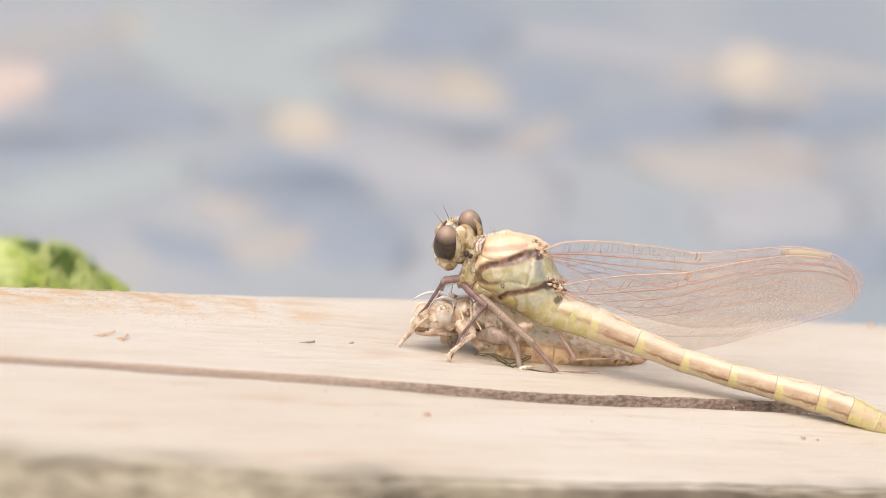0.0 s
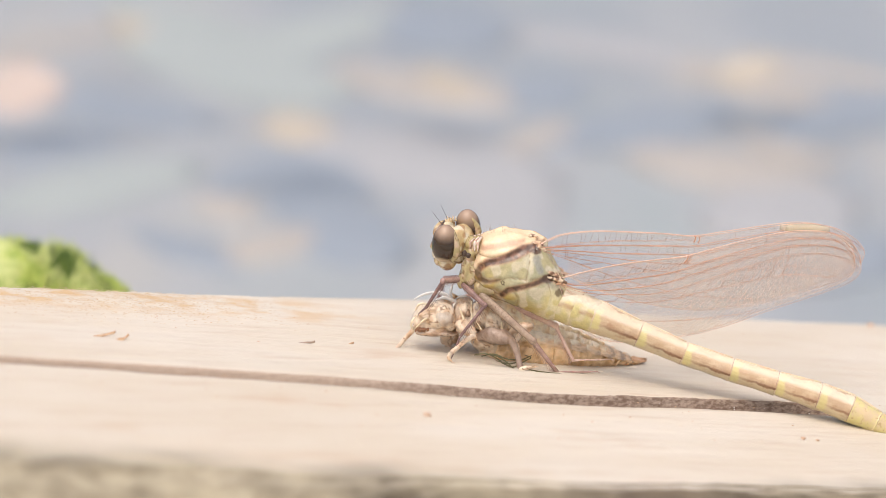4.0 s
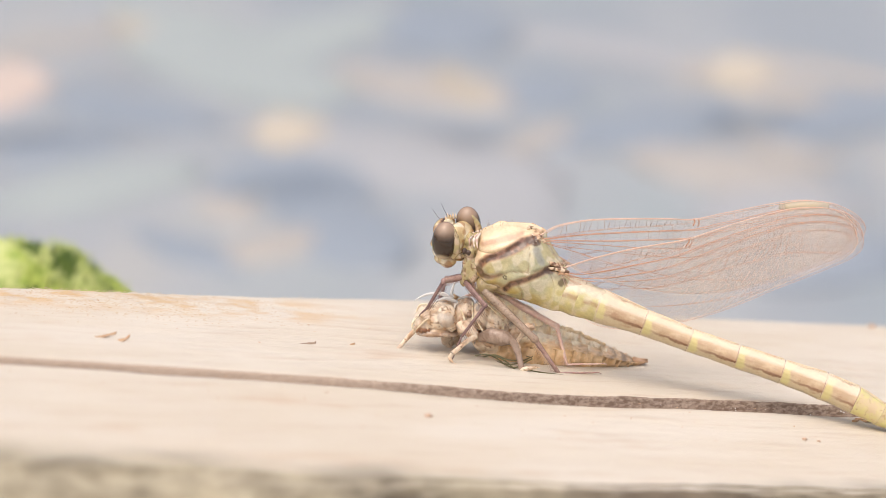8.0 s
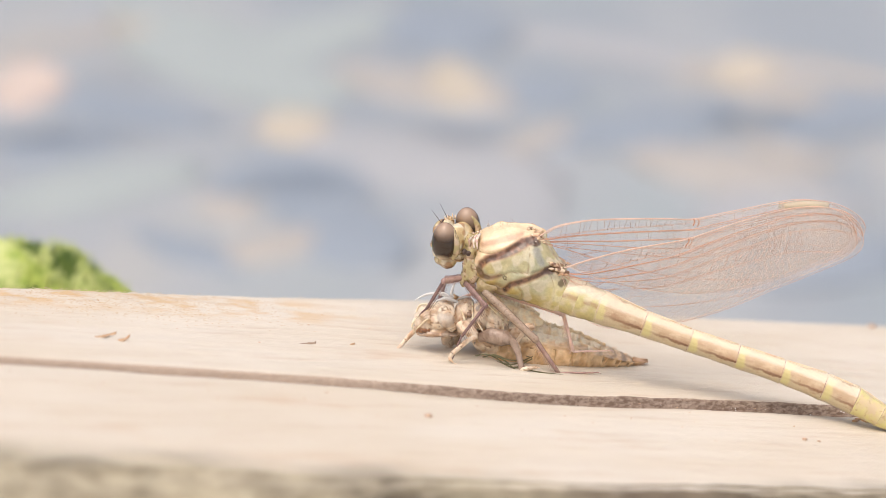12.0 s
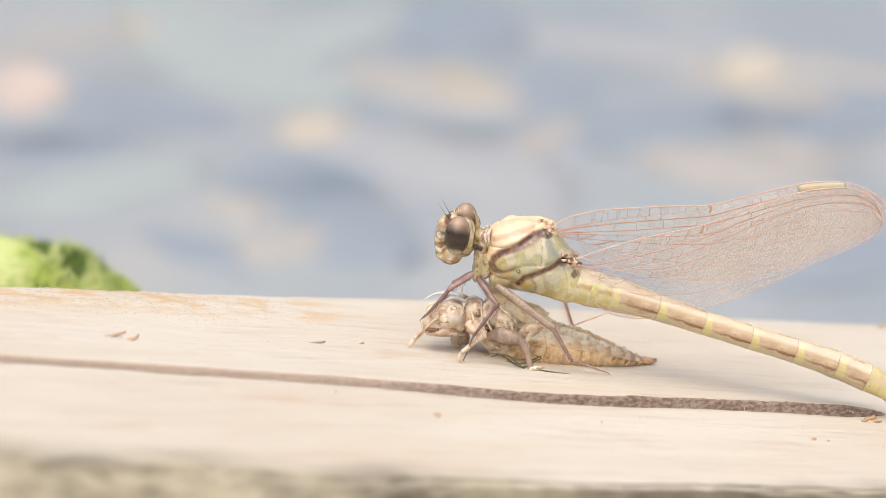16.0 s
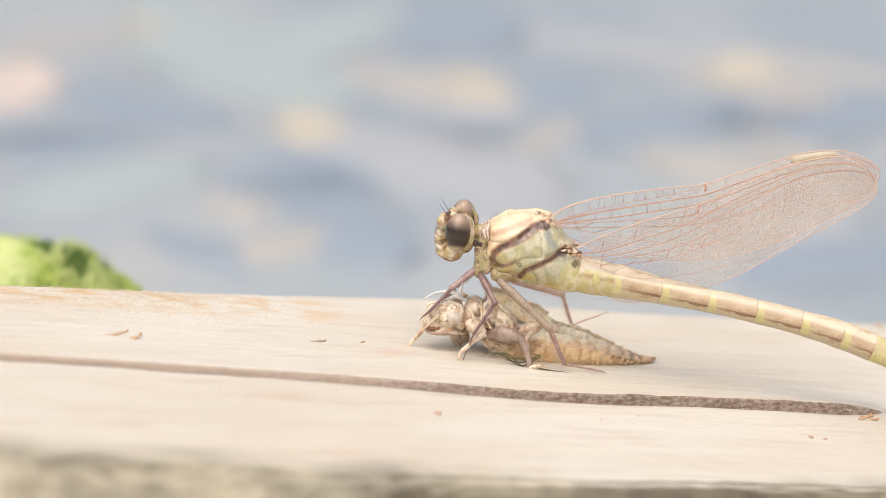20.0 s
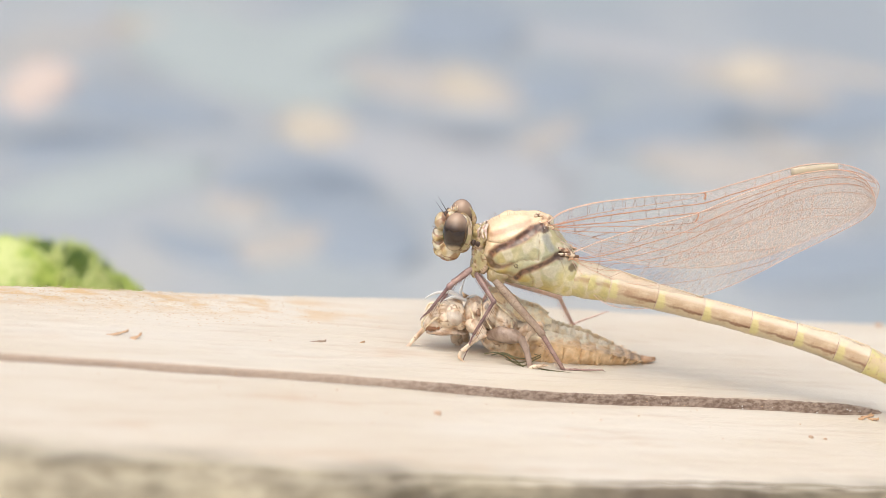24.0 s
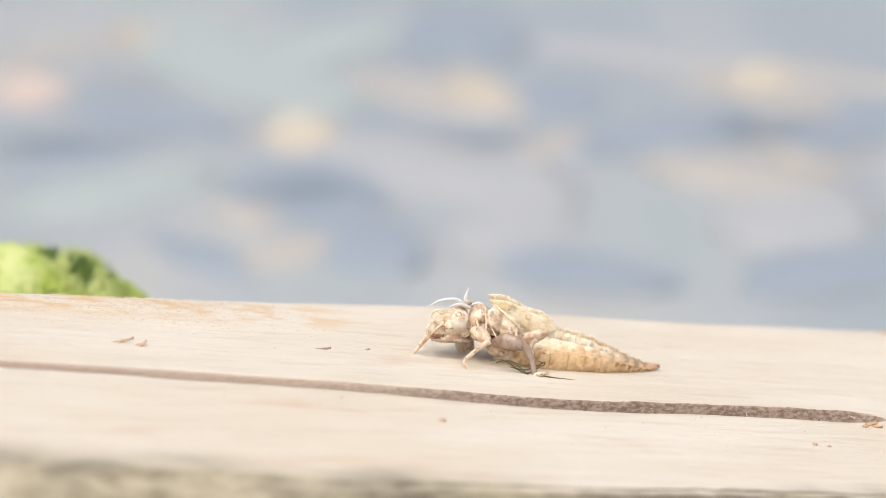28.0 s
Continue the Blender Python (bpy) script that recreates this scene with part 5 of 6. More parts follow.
for i in range(10):
    a, b = Vector(JOINTS[i]), Vector(JOINTS[i + 1])
    L = (b - a).length
    r0, r1 = RADII[i], RADII[i + 1]
    rim = 1.035 if i > 1 else 1.0
    bm = bmesh.new()
    st = [(-0.12, -r0 * 0.94, r0 * 0.94, r0 * 0.93), (0.1, -r0, r0, r0), (L * 0.5, -(r0 + r1) / 2 * 0.98, (r0 + r1) / 2 * 0.98, (r0 + r1) / 2), (L * 0.9, -r1 * 1.0, r1 * 1.0, r1), (L - 0.06, -r1 * rim, r1 * rim, r1 * rim), (L + (0.04 if i > 1 else 0.4), -r1 * 0.96, r1 * 0.96, r1 * 0.96)]
    loft(bm, st, 48, 40)
    crumple(bm, 0.05, 0.9, i * 1.7)
    crumple(bm, 0.015, 0.3, i * 0.7)
    seg = part("abdomen_segment", bm, SEGMENT if 1 < i < 8 else (PAINTED if i < 2 else TAIL), dragonfly, "cream and pink abdomen ring with a brown side line" if 1 < i < 8 else "yellow abdomen ring", tone=waist_tone if i < 2 else None)
    bm = bmesh.new()
    loops = []
    for t in np.arange(26) * (2 * math.pi / 26):
        c, s = math.cos(t), math.sin(t)
        loops.append([Vector((L - 0.05 + 0.02 * math.cos(q), (r1 * 1.03 + 0.014 * math.sin(q)) * c, (r1 * 1.03 + 0.014 * math.sin(q)) * s)) for q in np.arange(6) * math.pi / 3])
    rings(bm, loops + [loops[0]], cap=False)
    if i > 1:
        part("joint_line", bm, LEG_PALE, seg, "thin brown joint line")
    else:
        bm.free()
    bm = bmesh.new()
    if i > 1:
        tube(bm, [(0.1, 0, r0 * 0.99), (L * 0.5, 0, (r0 + r1) / 2 * 0.99), (L * 0.95, 0, r1 * 1.02)], (0.1, 0.14, 0.1), 6, n=6)
        part("keel", bm, CREAM, seg, "pale keel along the back")
    SEGMENTS.append((seg, L, math.degrees(math.atan2(b.y - a.y, b.x - a.x))))
for side in (1, -1):
    bm = bmesh.new()
    tube(bm, [(SEGMENTS[9][1] - 0.1, side * 0.3, 0.1), (SEGMENTS[9][1] + 0.6, side * 0.45, 0.05), (SEGMENTS[9][1] + 1.3, side * 0.3, 0.0)], (0.25, 0.2, 0.04), 8, n=8)
    part("tail_clasper", bm, TAIL, SEGMENTS[9][0], "short yellow tail appendage")


# wings, each about its hinge, spread along x with the front edge up
def wing(name, label, lead, trail, hinge, spars, node_at, stigma_at):
    n, rows = 64, 12
    le, tr = spline([(p[0], 0, p[1]) for p in lead], n), spline([(p[0], 0, p[1]) for p in trail], n)

    def at(u, v, lift=0.0):
        k = min(max(u, 0.0), 1.0) * n
        i = min(int(k), n - 1)
        f = k - i
        a, b = le[i].lerp(le[i + 1], f), tr[i].lerp(tr[i + 1], f)
        p = a.lerp(b, v)
        p.y = 0.05 * math.sin(v * 26) * (1 - v) * (1 - 0.8 * u) + 0.35 * math.sin(u * 3.0) * v * v + 0.06 * noise.noise(p * 0.8) + lift
        return p

    bm = bmesh.new()
    grid = [[bm.verts.new(at(i / n, j / rows)) for j in range(rows + 1)] for i in range(n + 1)]
    for a, b in zip(grid, grid[1:]):
        for j in range(rows):
            bm.faces.new((a[j], b[j], b[j + 1], a[j + 1]))
    film = part(name, bm, FILM, dragonfly, label)
    # long veins, fanning out from the hinge
    def course(line, u):
        return float(np.interp(u, [q[0] for q in line], [q[1] for q in line]))

    for line, r in spars:
        bm = bmesh.new()
        u0, u1 = line[0][0], line[-1][0]
        us = [u0 + (u1 - u0) * k / 50 for k in range(51)]
        vs = [course(line, u) for u in us]
        vs = [sum(vs[max(k - 3, 0):k + 4]) / len(vs[max(k - 3, 0):k + 4]) for k in range(51)]
        tube(bm, [at(u, v) for u, v in zip(us, vs)], (r * 0.8, r * 0.62, r * 0.4), 6)
        part("long_vein", bm, VEIN, film, "salmon-pink long vein")
    bm = bmesh.new()
    tube(bm, [at(i / 60, 0.0) for i in range(61)], (0.055, 0.045, 0.035), 5)
    part("front_edge", bm, VEIN_PALE, film, "pinkish stiff front edge")
    bm = bmesh.new()
    tube(bm, [at(i / 60, 1.0) for i in range(61)], (0.022, 0.022, 0.022), 5)
    part("rear_edge", bm, VEIN_PALE, film, "pale fine rear edge")
    # cross veins between neighbouring long veins, like the rungs of a ladder
    bm = bmesh.new()
    rr = random.Random(len(name) + int(hinge[0] * 10))
    lines = [[(0, 0), (1, 0)]] + [q for q, r in spars]
    for a, b, u0, u1, count, r in ((0, 1, 0.09, 0.44, 13, 0.02), (0, 2, 0.48, 0.94, 17, 0.014), (1, 2, 0.12, 0.44, 8, 0.014), (2, 3, 0.15, 0.93, 28, 0.015), (3, 4, 0.22, 0.9, 26, 0.011), (4, 5, 0.2, 0.7, 16, 0.016)):
        for k in range(count):
            u = u0 + (u1 - u0) * (max(k + rr.uniform(-0.2, 0.2), 0) / count) ** 0.8
            w = u + 0.006 * rr.uniform(-1, 1)
            va, vb = course(lines[a], u), course(lines[b], w)
            tube(bm, [at(u, va), at((u + w) / 2 + 0.001, (va + vb) / 2), at(w, vb)], (r, r * 0.85, r), 4)
    # the angled bridge near the base
    for u0, v0, u1, v1 in ((0.10, 0.36, 0.105, 0.62), (0.105, 0.64, 0.15, 0.46), (0.15, 0.67, 0.2, 0.53)):
        tube(bm, [at(u0, v0), at((u0 + u1) / 2, (v0 + v1) / 2), at(u1, v1)], (0.024, 0.02, 0.024), 5)
    tagged(part("cross_vein_net", bm, VEIN_NET, film, "ladder of red-brown cross veins"), kind="stuff")
    # honeycomb of small cells behind the ladders, finer towards the tip
    bm = bmesh.new()
    cols, bands = 50, 9
    knots = {}
    for k in range(2 * cols + 1):
        u = 0.12 + 0.86 * (k / (2 * cols)) ** 0.66
        top = course(lines[4], u) if u > 0.24 else 0.66
        for j in range(bands + 1):
            v = top + (1.0 - top) * (j + 0.17 * (1 if (k + j) % 2 else -1) + rr.uniform(-0.13, 0.13)) / bands
            knots[k, j] = at(u + rr.uniform(-0.0022, 0.0022) * (2 - u), min(max(v, top), 1.0))
    for j in range(bands + 1):
        tube(bm, [knots[k, j] for k in range(2 * cols + 1)], (0.011, 0.0065, 0.005), 3)
    for k in range(2 * cols + 1):
        for j in range(bands):
            if (k + j) % 2:
                r = 0.014 - 0.006 * k / (2 * cols)
                tube(bm, [knots[k, j], knots[k, j + 1]], (r, r * 0.85), 3)
    tagged(part("cell_net", bm, VEIN_CELL, film, "fine net of wing cells"), kind="stuff")
    bm = bmesh.new()
    tube(bm, [at(node_at, -0.005), at(node_at + 0.004, 0.04), at(node_at, 0.09)], (0.08, 0.06, 0.08), 6, n=6)
    part("node", bm, VEIN, film, "thick brown node on the front edge")
    if stigma_at:
        bm = bmesh.new()
        a, b = stigma_at
        loops = []
        for i in range(12):
            u = a + (b - a) * i / 11
            w = 0.02 + 0.095 * math.sin(math.pi * (0.12 + 0.76 * i / 11)) ** 0.5
            c0, c1 = at(u, 0.012), at(u, 0.012 + w)
            loops.append([c0 + Vector((0, -0.012, 0)), c1 + Vector((0, -0.012, 0)), c1 + Vector((0, 0.012, 0)), c0 + Vector((0, 0.012, 0))])
        rings(bm, loops)
        part("wing_spot", bm, SPOT_FILM, film, "long cream wing spot")
    film.location = Vector(hinge) * MM
    return film


SPARS = [
    (((0.0, 0.40), (0.05, 0.36), (0.13, 0.24), (0.22, 0.15), (0.34, 0.10), (0.45, 0.02)), 0.024),
    (((0.0, 0.46), (0.08, 0.35), (0.22, 0.22), (0.45, 0.125), (0.7, 0.10), (0.97, 0.085)), 0.05),
    (((0.0, 0.52), (0.1, 0.44), (0.16, 0.40), (0.25, 0.335), (0.45, 0.235), (0.6, 0.19), (0.93, 0.20)), 0.043),
    (((0.0, 0.55), (0.09, 0.50), (0.16, 0.46), (0.22, 0.43), (0.35, 0.41), (0.5, 0.34), (0.7, 0.30), (0.95, 0.42)), 0.026),
    (((0.0, 0.60), (0.08, 0.60), (0.14, 0.58), (0.2, 0.53), (0.35, 0.52), (0.5, 0.50), (0.7, 0.58), (0.84, 0.84)), 0.026),
    (((0.0, 0.62), (0.1, 0.64), (0.2, 0.70), (0.35, 0.76), (0.5, 0.84), (0.62, 0.97)), 0.026),
    (((0.0, 0.84), (0.06, 0.88), (0.12, 0.93), (0.16, 0.98)), 0.02),
]


def from_hinge(points, hinge):
    return [(p[0] - hinge[0], p[1] - hinge[1]) for p in points]


FORE_HINGE, HIND_HINGE = (2.2, 2.25), (4.65, -0.7)
FORE_LEAD = from_hinge([(1.96, 2.45), (3.67, 3.81), (6.42, 4.72), (9.20, 5.22), (11.98, 5.61), (14.77, 5.94), (17.56, 6.22), (20.30, 7.12), (23.03, 8.02), (25.77, 8.92), (27.96, 9.50), (30.75, 9.66), (33.05, 9.11), (34.54, 8.22), (35.01, 7.39)], FORE_HINGE)
FORE_TRAIL = from_hinge([(2.00, 1.75), (3.90, 0.60), (6.40, -0.35), (9.20, -1.05), (12.20, -1.45), (15.30, -1.60), (18.50, -1.45), (21.50, -0.90), (24.30, -0.05), (26.90, 1.05), (29.20, 2.20), (31.60, 3.45), (33.60, 4.75), (34.70, 6.05), (35.00, 7.25)], FORE_HINGE)
HIND_LEAD = from_hinge([(4.52, -0.39), (6.98, 0.79), (9.99, 2.00), (12.74, 2.90), (15.23, 3.62), (17.15, 4.25), (19.86, 5.55), (22.57, 6.79), (25.29, 7.92), (27.47, 8.67), (30.24, 9.12), (32.22, 8.94), (33.70, 8.17), (34.53, 7.08), (34.91, 5.96)], HIND_HINGE)
HIND_TRAIL = from_hinge([(4.85, -1.07), (6.12, -3.19), (7.65, -4.85), (9.41, -5.67), (12.26, -5.80), (15.05, -5.18), (17.54, -4.45), (20.57, -3.29), (23.83, -1.59), (26.52, 0.01), (29.22, 1.49), (31.91, 3.03), (33.78, 4.17), (34.66, 5.08), (34.92, 5.84)], HIND_HINGE)
WINGS = []
for side, tag in ((-1, "near"), (1, "far")):
    out, drop, on = (1.9, 0.0, 0.0) if side < 0 else (1.2, 0.66, 0.22)
    WINGS.append((wing("fore_wing", "clear pinkish fore wing with red-brown veins, folded back", FORE_LEAD, FORE_TRAIL, (FORE_HINGE[0] + on, side * (out - 0.5), FORE_HINGE[1] - 0.7 * drop), SPARS, 0.43, (0.655, 0.785)), side, "fore"))
    WINGS.append((wing("hind_wing", "clear pinkish broad-based hind wing, folded back", HIND_LEAD, HIND_TRAIL, (HIND_HINGE[0] + on, side * out, HIND_HINGE[1] - drop), SPARS, 0.357, None), side, "hind"))


# legs: hip, knee and ankle as they stand at rest; feet stay put on the skin below
class Leg:
    def __init__(self, hip, knee, ankle, toe, r, m, m2, label, bend=None):
        self.hip, self.knee, self.ankle = Vector(hip), Vector(knee), Vector(ankle)
        self.a, self.b = (self.knee - self.hip).length, (self.ankle - self.knee).length
        mid = self.hip.lerp(self.ankle, 0.5)
        self.pole = Vector(bend) if bend else self.knee - mid
        self.toe = Vector(toe) - self.ankle
        rnd = random.Random(int(abs(self.knee.x) * 100))
        bm = bmesh.new()
        tube(bm, [(0, 0, 0), (self.a * 0.3, 0, 0), (self.a * 0.8, 0, 0), (self.a, 0, 0)], (r * 0.9, r * 1.15, r * 0.9, r * 0.95), 10, 0.85, n=14)
        ball(bm, (self.a, 0, 0), (r * 1.0, r * 0.9, r * 1.05), None, 10, 8)
        self.spines(bm, self.a, r, rnd, 0.35)
        self.thigh = part("thigh", bm, m, dragonfly, label)
        bm = bmesh.new()
        tube(bm, [(0, 0, 0), (self.b * 0.1, 0, 0), (self.b, 0, 0)], (r * 0.75, r * 0.62, r * 0.5), 8, n=8)
        self.spines(bm, self.b, r * 0.7, rnd, 0.5)
        self.shin = part("shin", bm, m2, dragonfly)
        bm = bmesh.new()
        t = self.toe.length
        tube(bm, [(0, 0, 0), (t * 0.3, 0, 0.05), (t * 0.65, 0, 0.0), (t, 0, 0.03)], (r * 0.36, r * 0.28, r * 0.26, r * 0.16), 8, n=10)
        for k in (0.3, 0.65):
            ball(bm, (t * k, 0, 0.02), (r * 0.36, r * 0.33, r * 0.33), None, 8, 6)
        for s in (-1, 1):
            cone(bm, (t, 0, 0.03), (t + 0.35, s * 0.2, -0.12), 0.06)
        self.foot = part("foot", bm, m2, dragonfly)

    def spines(self, bm, length, r, rnd, size):
        for k in range(16):
            for s in (-1, 1):
                x = length * (0.12 + 0.84 * k / 15)
                p = Vector((x, s * r * 0.4, -r * 0.75))
                cone(bm, p, p + Vector((size * 0.55, s * size * 0.3, -size * rnd.uniform(0.7, 1.1))), 0.026)

    def solve(self, body, ankle):
        """Poses in the body's space of thigh, shin and foot for an ankle given in the body's space."""
        d = ankle - self.hip
        dist = min(max(d.length, abs(self.a - self.b) + 0.05), (self.a + self.b) * 0.999)
        d.normalize()
        ca = (self.a ** 2 + dist ** 2 - self.b ** 2) / (2 * self.a * dist)
        up = (self.pole - d * self.pole.dot(d)).normalized()
        knee = self.hip + d * (self.a * ca) + up * (self.a * math.sqrt(max(0.0, 1 - ca * ca)))
        end = self.hip + d * dist
        return knee, end


def aimed(a, b):
    """A pose at a whose x axis points at b, z as near up as it can."""
    x = (Vector(b) - Vector(a)).normalized()
    y = Vector((0, 0, 1)).cross(x).normalized()
    z = x.cross(y)
    m = Matrix((x, y, z)).transposed().to_4x4()
    return Matrix.Translation(Vector(a) * MM) @ m


LEGS = {
    "front_near": Leg((-5.1, -1.2, -2.52), (-7.03, -2.6, -4.46), (-9.79, -2.8, -6.49), (-10.41, -2.8, -7.01), 0.3, LEG_PALE, LEG, "pinkish brown front thigh", (-0.3, -1.0, 0.6)),
    "front_far": Leg((-4.96, 1.2, -2.93), (-6.49, 2.6, -5.12), (-8.78, 2.8, -7.35), (-9.42, 2.8, -7.76), 0.28, LEG_PALE, LEG, "pinkish brown front thigh", (-0.3, 1.0, 0.6)),
    "mid_near": Leg((-4.65, -1.5, -2.91), (-3.06, -4.0, -5.23), (-5.24, -4.2, -8.41), (-6.24, -4.4, -10.9), 0.30, LEG, LEG, "purple-brown middle thigh"),
    "mid_far": Leg((-4.5, 1.5, -3.58), (-3.41, 4.4, -5.77), (-4.73, 5.0, -7.87), (-5.71, 5.2, -8.81), 0.28, LEG_PINK, LEG_PINK, "pink middle thigh"),
    "hind_near": Leg((-2.74, -1.6, -3.47), (2.36, -3.6, -7.92), (3.97, -2.4, -11.94), (7.8, -1.2, -13.25), 0.40, LEG_GREY, LEG_PALE, "long spiny olive-grey hind thigh"),
    "hind_far": Leg((-2.23, 0.8, -3.78), (3.39, 5.0, -7.15), (5.25, 7.0, -10.08), (8.75, 8.0, -9.0), 0.34, LEG_PINK, LEG_PINK, "long pink hind thigh", (0.8, 0.25, 0.6)),
}


# ---- what moves ----
BODY = [  # seconds, x and z of the thorax in mm, its tilt in degrees
    (0.0, 8.29, 9.05, -15.01),
    (1.0, 8.29, 9.05, -15.01),
    (2.0, 8.22, 9.28, -11.74),
    (3.5, 8.19, 9.31, -11.64),
    (5.5, 8.13, 10.22, -5.5),
    (11.0, 8.14, 10.16, -6.3),
    (12.4, 8.12, 10.13, -5.51),
    (12.5, 8.44, 10.0, 0.72),
    (15.0, 8.63, 10.07, -1.85),
    (15.5, 8.3, 10.72, -4.4),
    (17.0, 8.34, 10.91, -3.35),
    (17.5, 8.39, 10.93, -4.4),
    (18.0, 8.38, 11.22, -1.59),
    (18.5, 8.46, 11.23, -2.34),
    (19.0, 8.31, 11.08, -3.34),
    (19.5, 8.28, 11.47, 0.74),
    (20.5, 8.39, 11.37, -1.81),
    (21.0, 8.43, 11.08, -3.62),
    (21.1, 8.27, 12.05, -4.2),
    (21.2, 7.85, 12.6, 1.6),
    (21.5, 8.05, 11.38, -1.06),
    (25.0, 8.09, 11.24, -3.6),
    (27.4, 8.02, 11.33, -2.85),
]
FLIGHT = [  # seconds, x, y, z in mm, tilt, turn
    (27.5, 8.08, 5.0, 12.16, 5.0, 0.0),
    (27.6, 7.84, 5.0, 14.79, 7.0, 0.0),
    (27.66, 3.6, 5.0, 26.5, 2.0, 2.0),
    (27.7, 2.6, 5.0, 30.0, 0.0, 3.0),
    (27.74, -4.0, 8.0, 46.0, 3.0, 8.0),
    (27.8, -60.0, 50.0, 120.0, 6.0, 25.0),
    (28.0, -190.0, 150.0, 260.0, 8.0, 40.0),
]
ABDOMEN = [  # seconds, swing of the front, middle and rear rings in degrees
    (0.0, -7.33, -7.62, 0.53),
    (2.0, -7.97, -9.44, -0.53),
    (5.5, -5.77, -7.74, -2.29),
    (8.0, -5.26, -6.6, -3.03),
    (8.5, -5.88, -7.53, -2.68),
    (12.4, -5.84, -5.13, -3.34),
    (12.5, 3.12, 1.29, 1.46),
    (15.0, 2.77, 0.55, 0.36),
    (15.5, -3.05, -6.0, -2.98),
    (17.5, -1.26, -4.24, -3.34),
    (18.0, 1.71, -2.52, -1.45),
    (19.0, -1.59, -6.57, -5.14),
    (19.5, 3.38, 2.85, 1.01),
    (21.0, -3.2, -1.89, -3.71),
    (21.1, -3.94, -3.05, -4.95),
    (21.2, 3.06, 4.45, 2.65),
    (21.5, 1.0, -1.27, -0.14),
    (23.5, -0.9, -4.31, -2.18),
    (24.0, 0.22, -2.26, -1.85),
    (25.5, -2.15, -2.31, -2.44),
    (26.5, -2.62, 0.25, -2.08),
    (27.4, -2.08, -0.19, -2.15),
    (27.5, 0.5, 4.0, 1.5),
    (27.6, 4.0, 4.0, -1.0),
    (27.7, -14.0, -14.0, -18.0),
    (28.0, -4.0, -4.0, -6.0),
]
WING_TILT = [  # seconds, degrees
    (0.0, -16.67),
    (1.0, -16.39),
    (1.5, -14.16),
    (2.5, -13.33),
    (3.0, -13.74),
    (3.5, -13.18),
    (5.5, -8.19),
    (6.5, -8.78),
    (7.0, -8.55),
    (7.5, -9.22),
    (9.0, -9.01),
    (12.4, -8.89),
    (12.5, -0.33),
    (14.5, -2.53),
    (15.0, -2.51),
    (15.5, -5.33),
    (17.0, -3.65),
    (17.5, -3.8),
    (18.0, -1.28),
    (18.5, -2.04),
    (19.0, -3.97),
    (19.5, 1.1),
    (20.5, -1.78),
    (21.0, -5.17),
    (21.1, -7.0),
    (21.2, 3.4),
    (21.5, -2.45),
    (23.5, -3.58),
    (24.0, -2.09),
    (25.5, -3.68),
    (26.5, -2.45),
    (28.0, -2.6),
]
OPEN = {  # seconds, twist, rise and swing of each wing on take-off
    ("fore", -1): [(27.4, 0, 0, 0), (27.5, 10, 12, -68), (27.6, 10, -10, -62), (27.7, 55, 4, -150), (27.8, 60, 20, -120), (28.0, 70, -20, -95)],
    ("hind", -1): [(27.4, 0, 0, 0), (27.5, 10, 28, -66), (27.6, 10, 14, -58), (27.7, 50, 10, -142), (27.8, 60, 30, -95), (28.0, 70, -15, -80)],
    ("fore", 1): [(27.4, 0, 0, 0), (27.5, -8, -26, 18), (27.6, -15, -54, 25), (27.7, -50, -34, 62), (27.8, -60, 10, 95), (28.0, -70, -20, 95)],
    ("hind", 1): [(27.4, 0, 0, 0), (27.5, -8, -20, 14), (27.6, -10, -24, 18), (27.7, -45, -22, 55), (27.8, -60, 16, 80), (28.0, -70, -15, 80)],
}
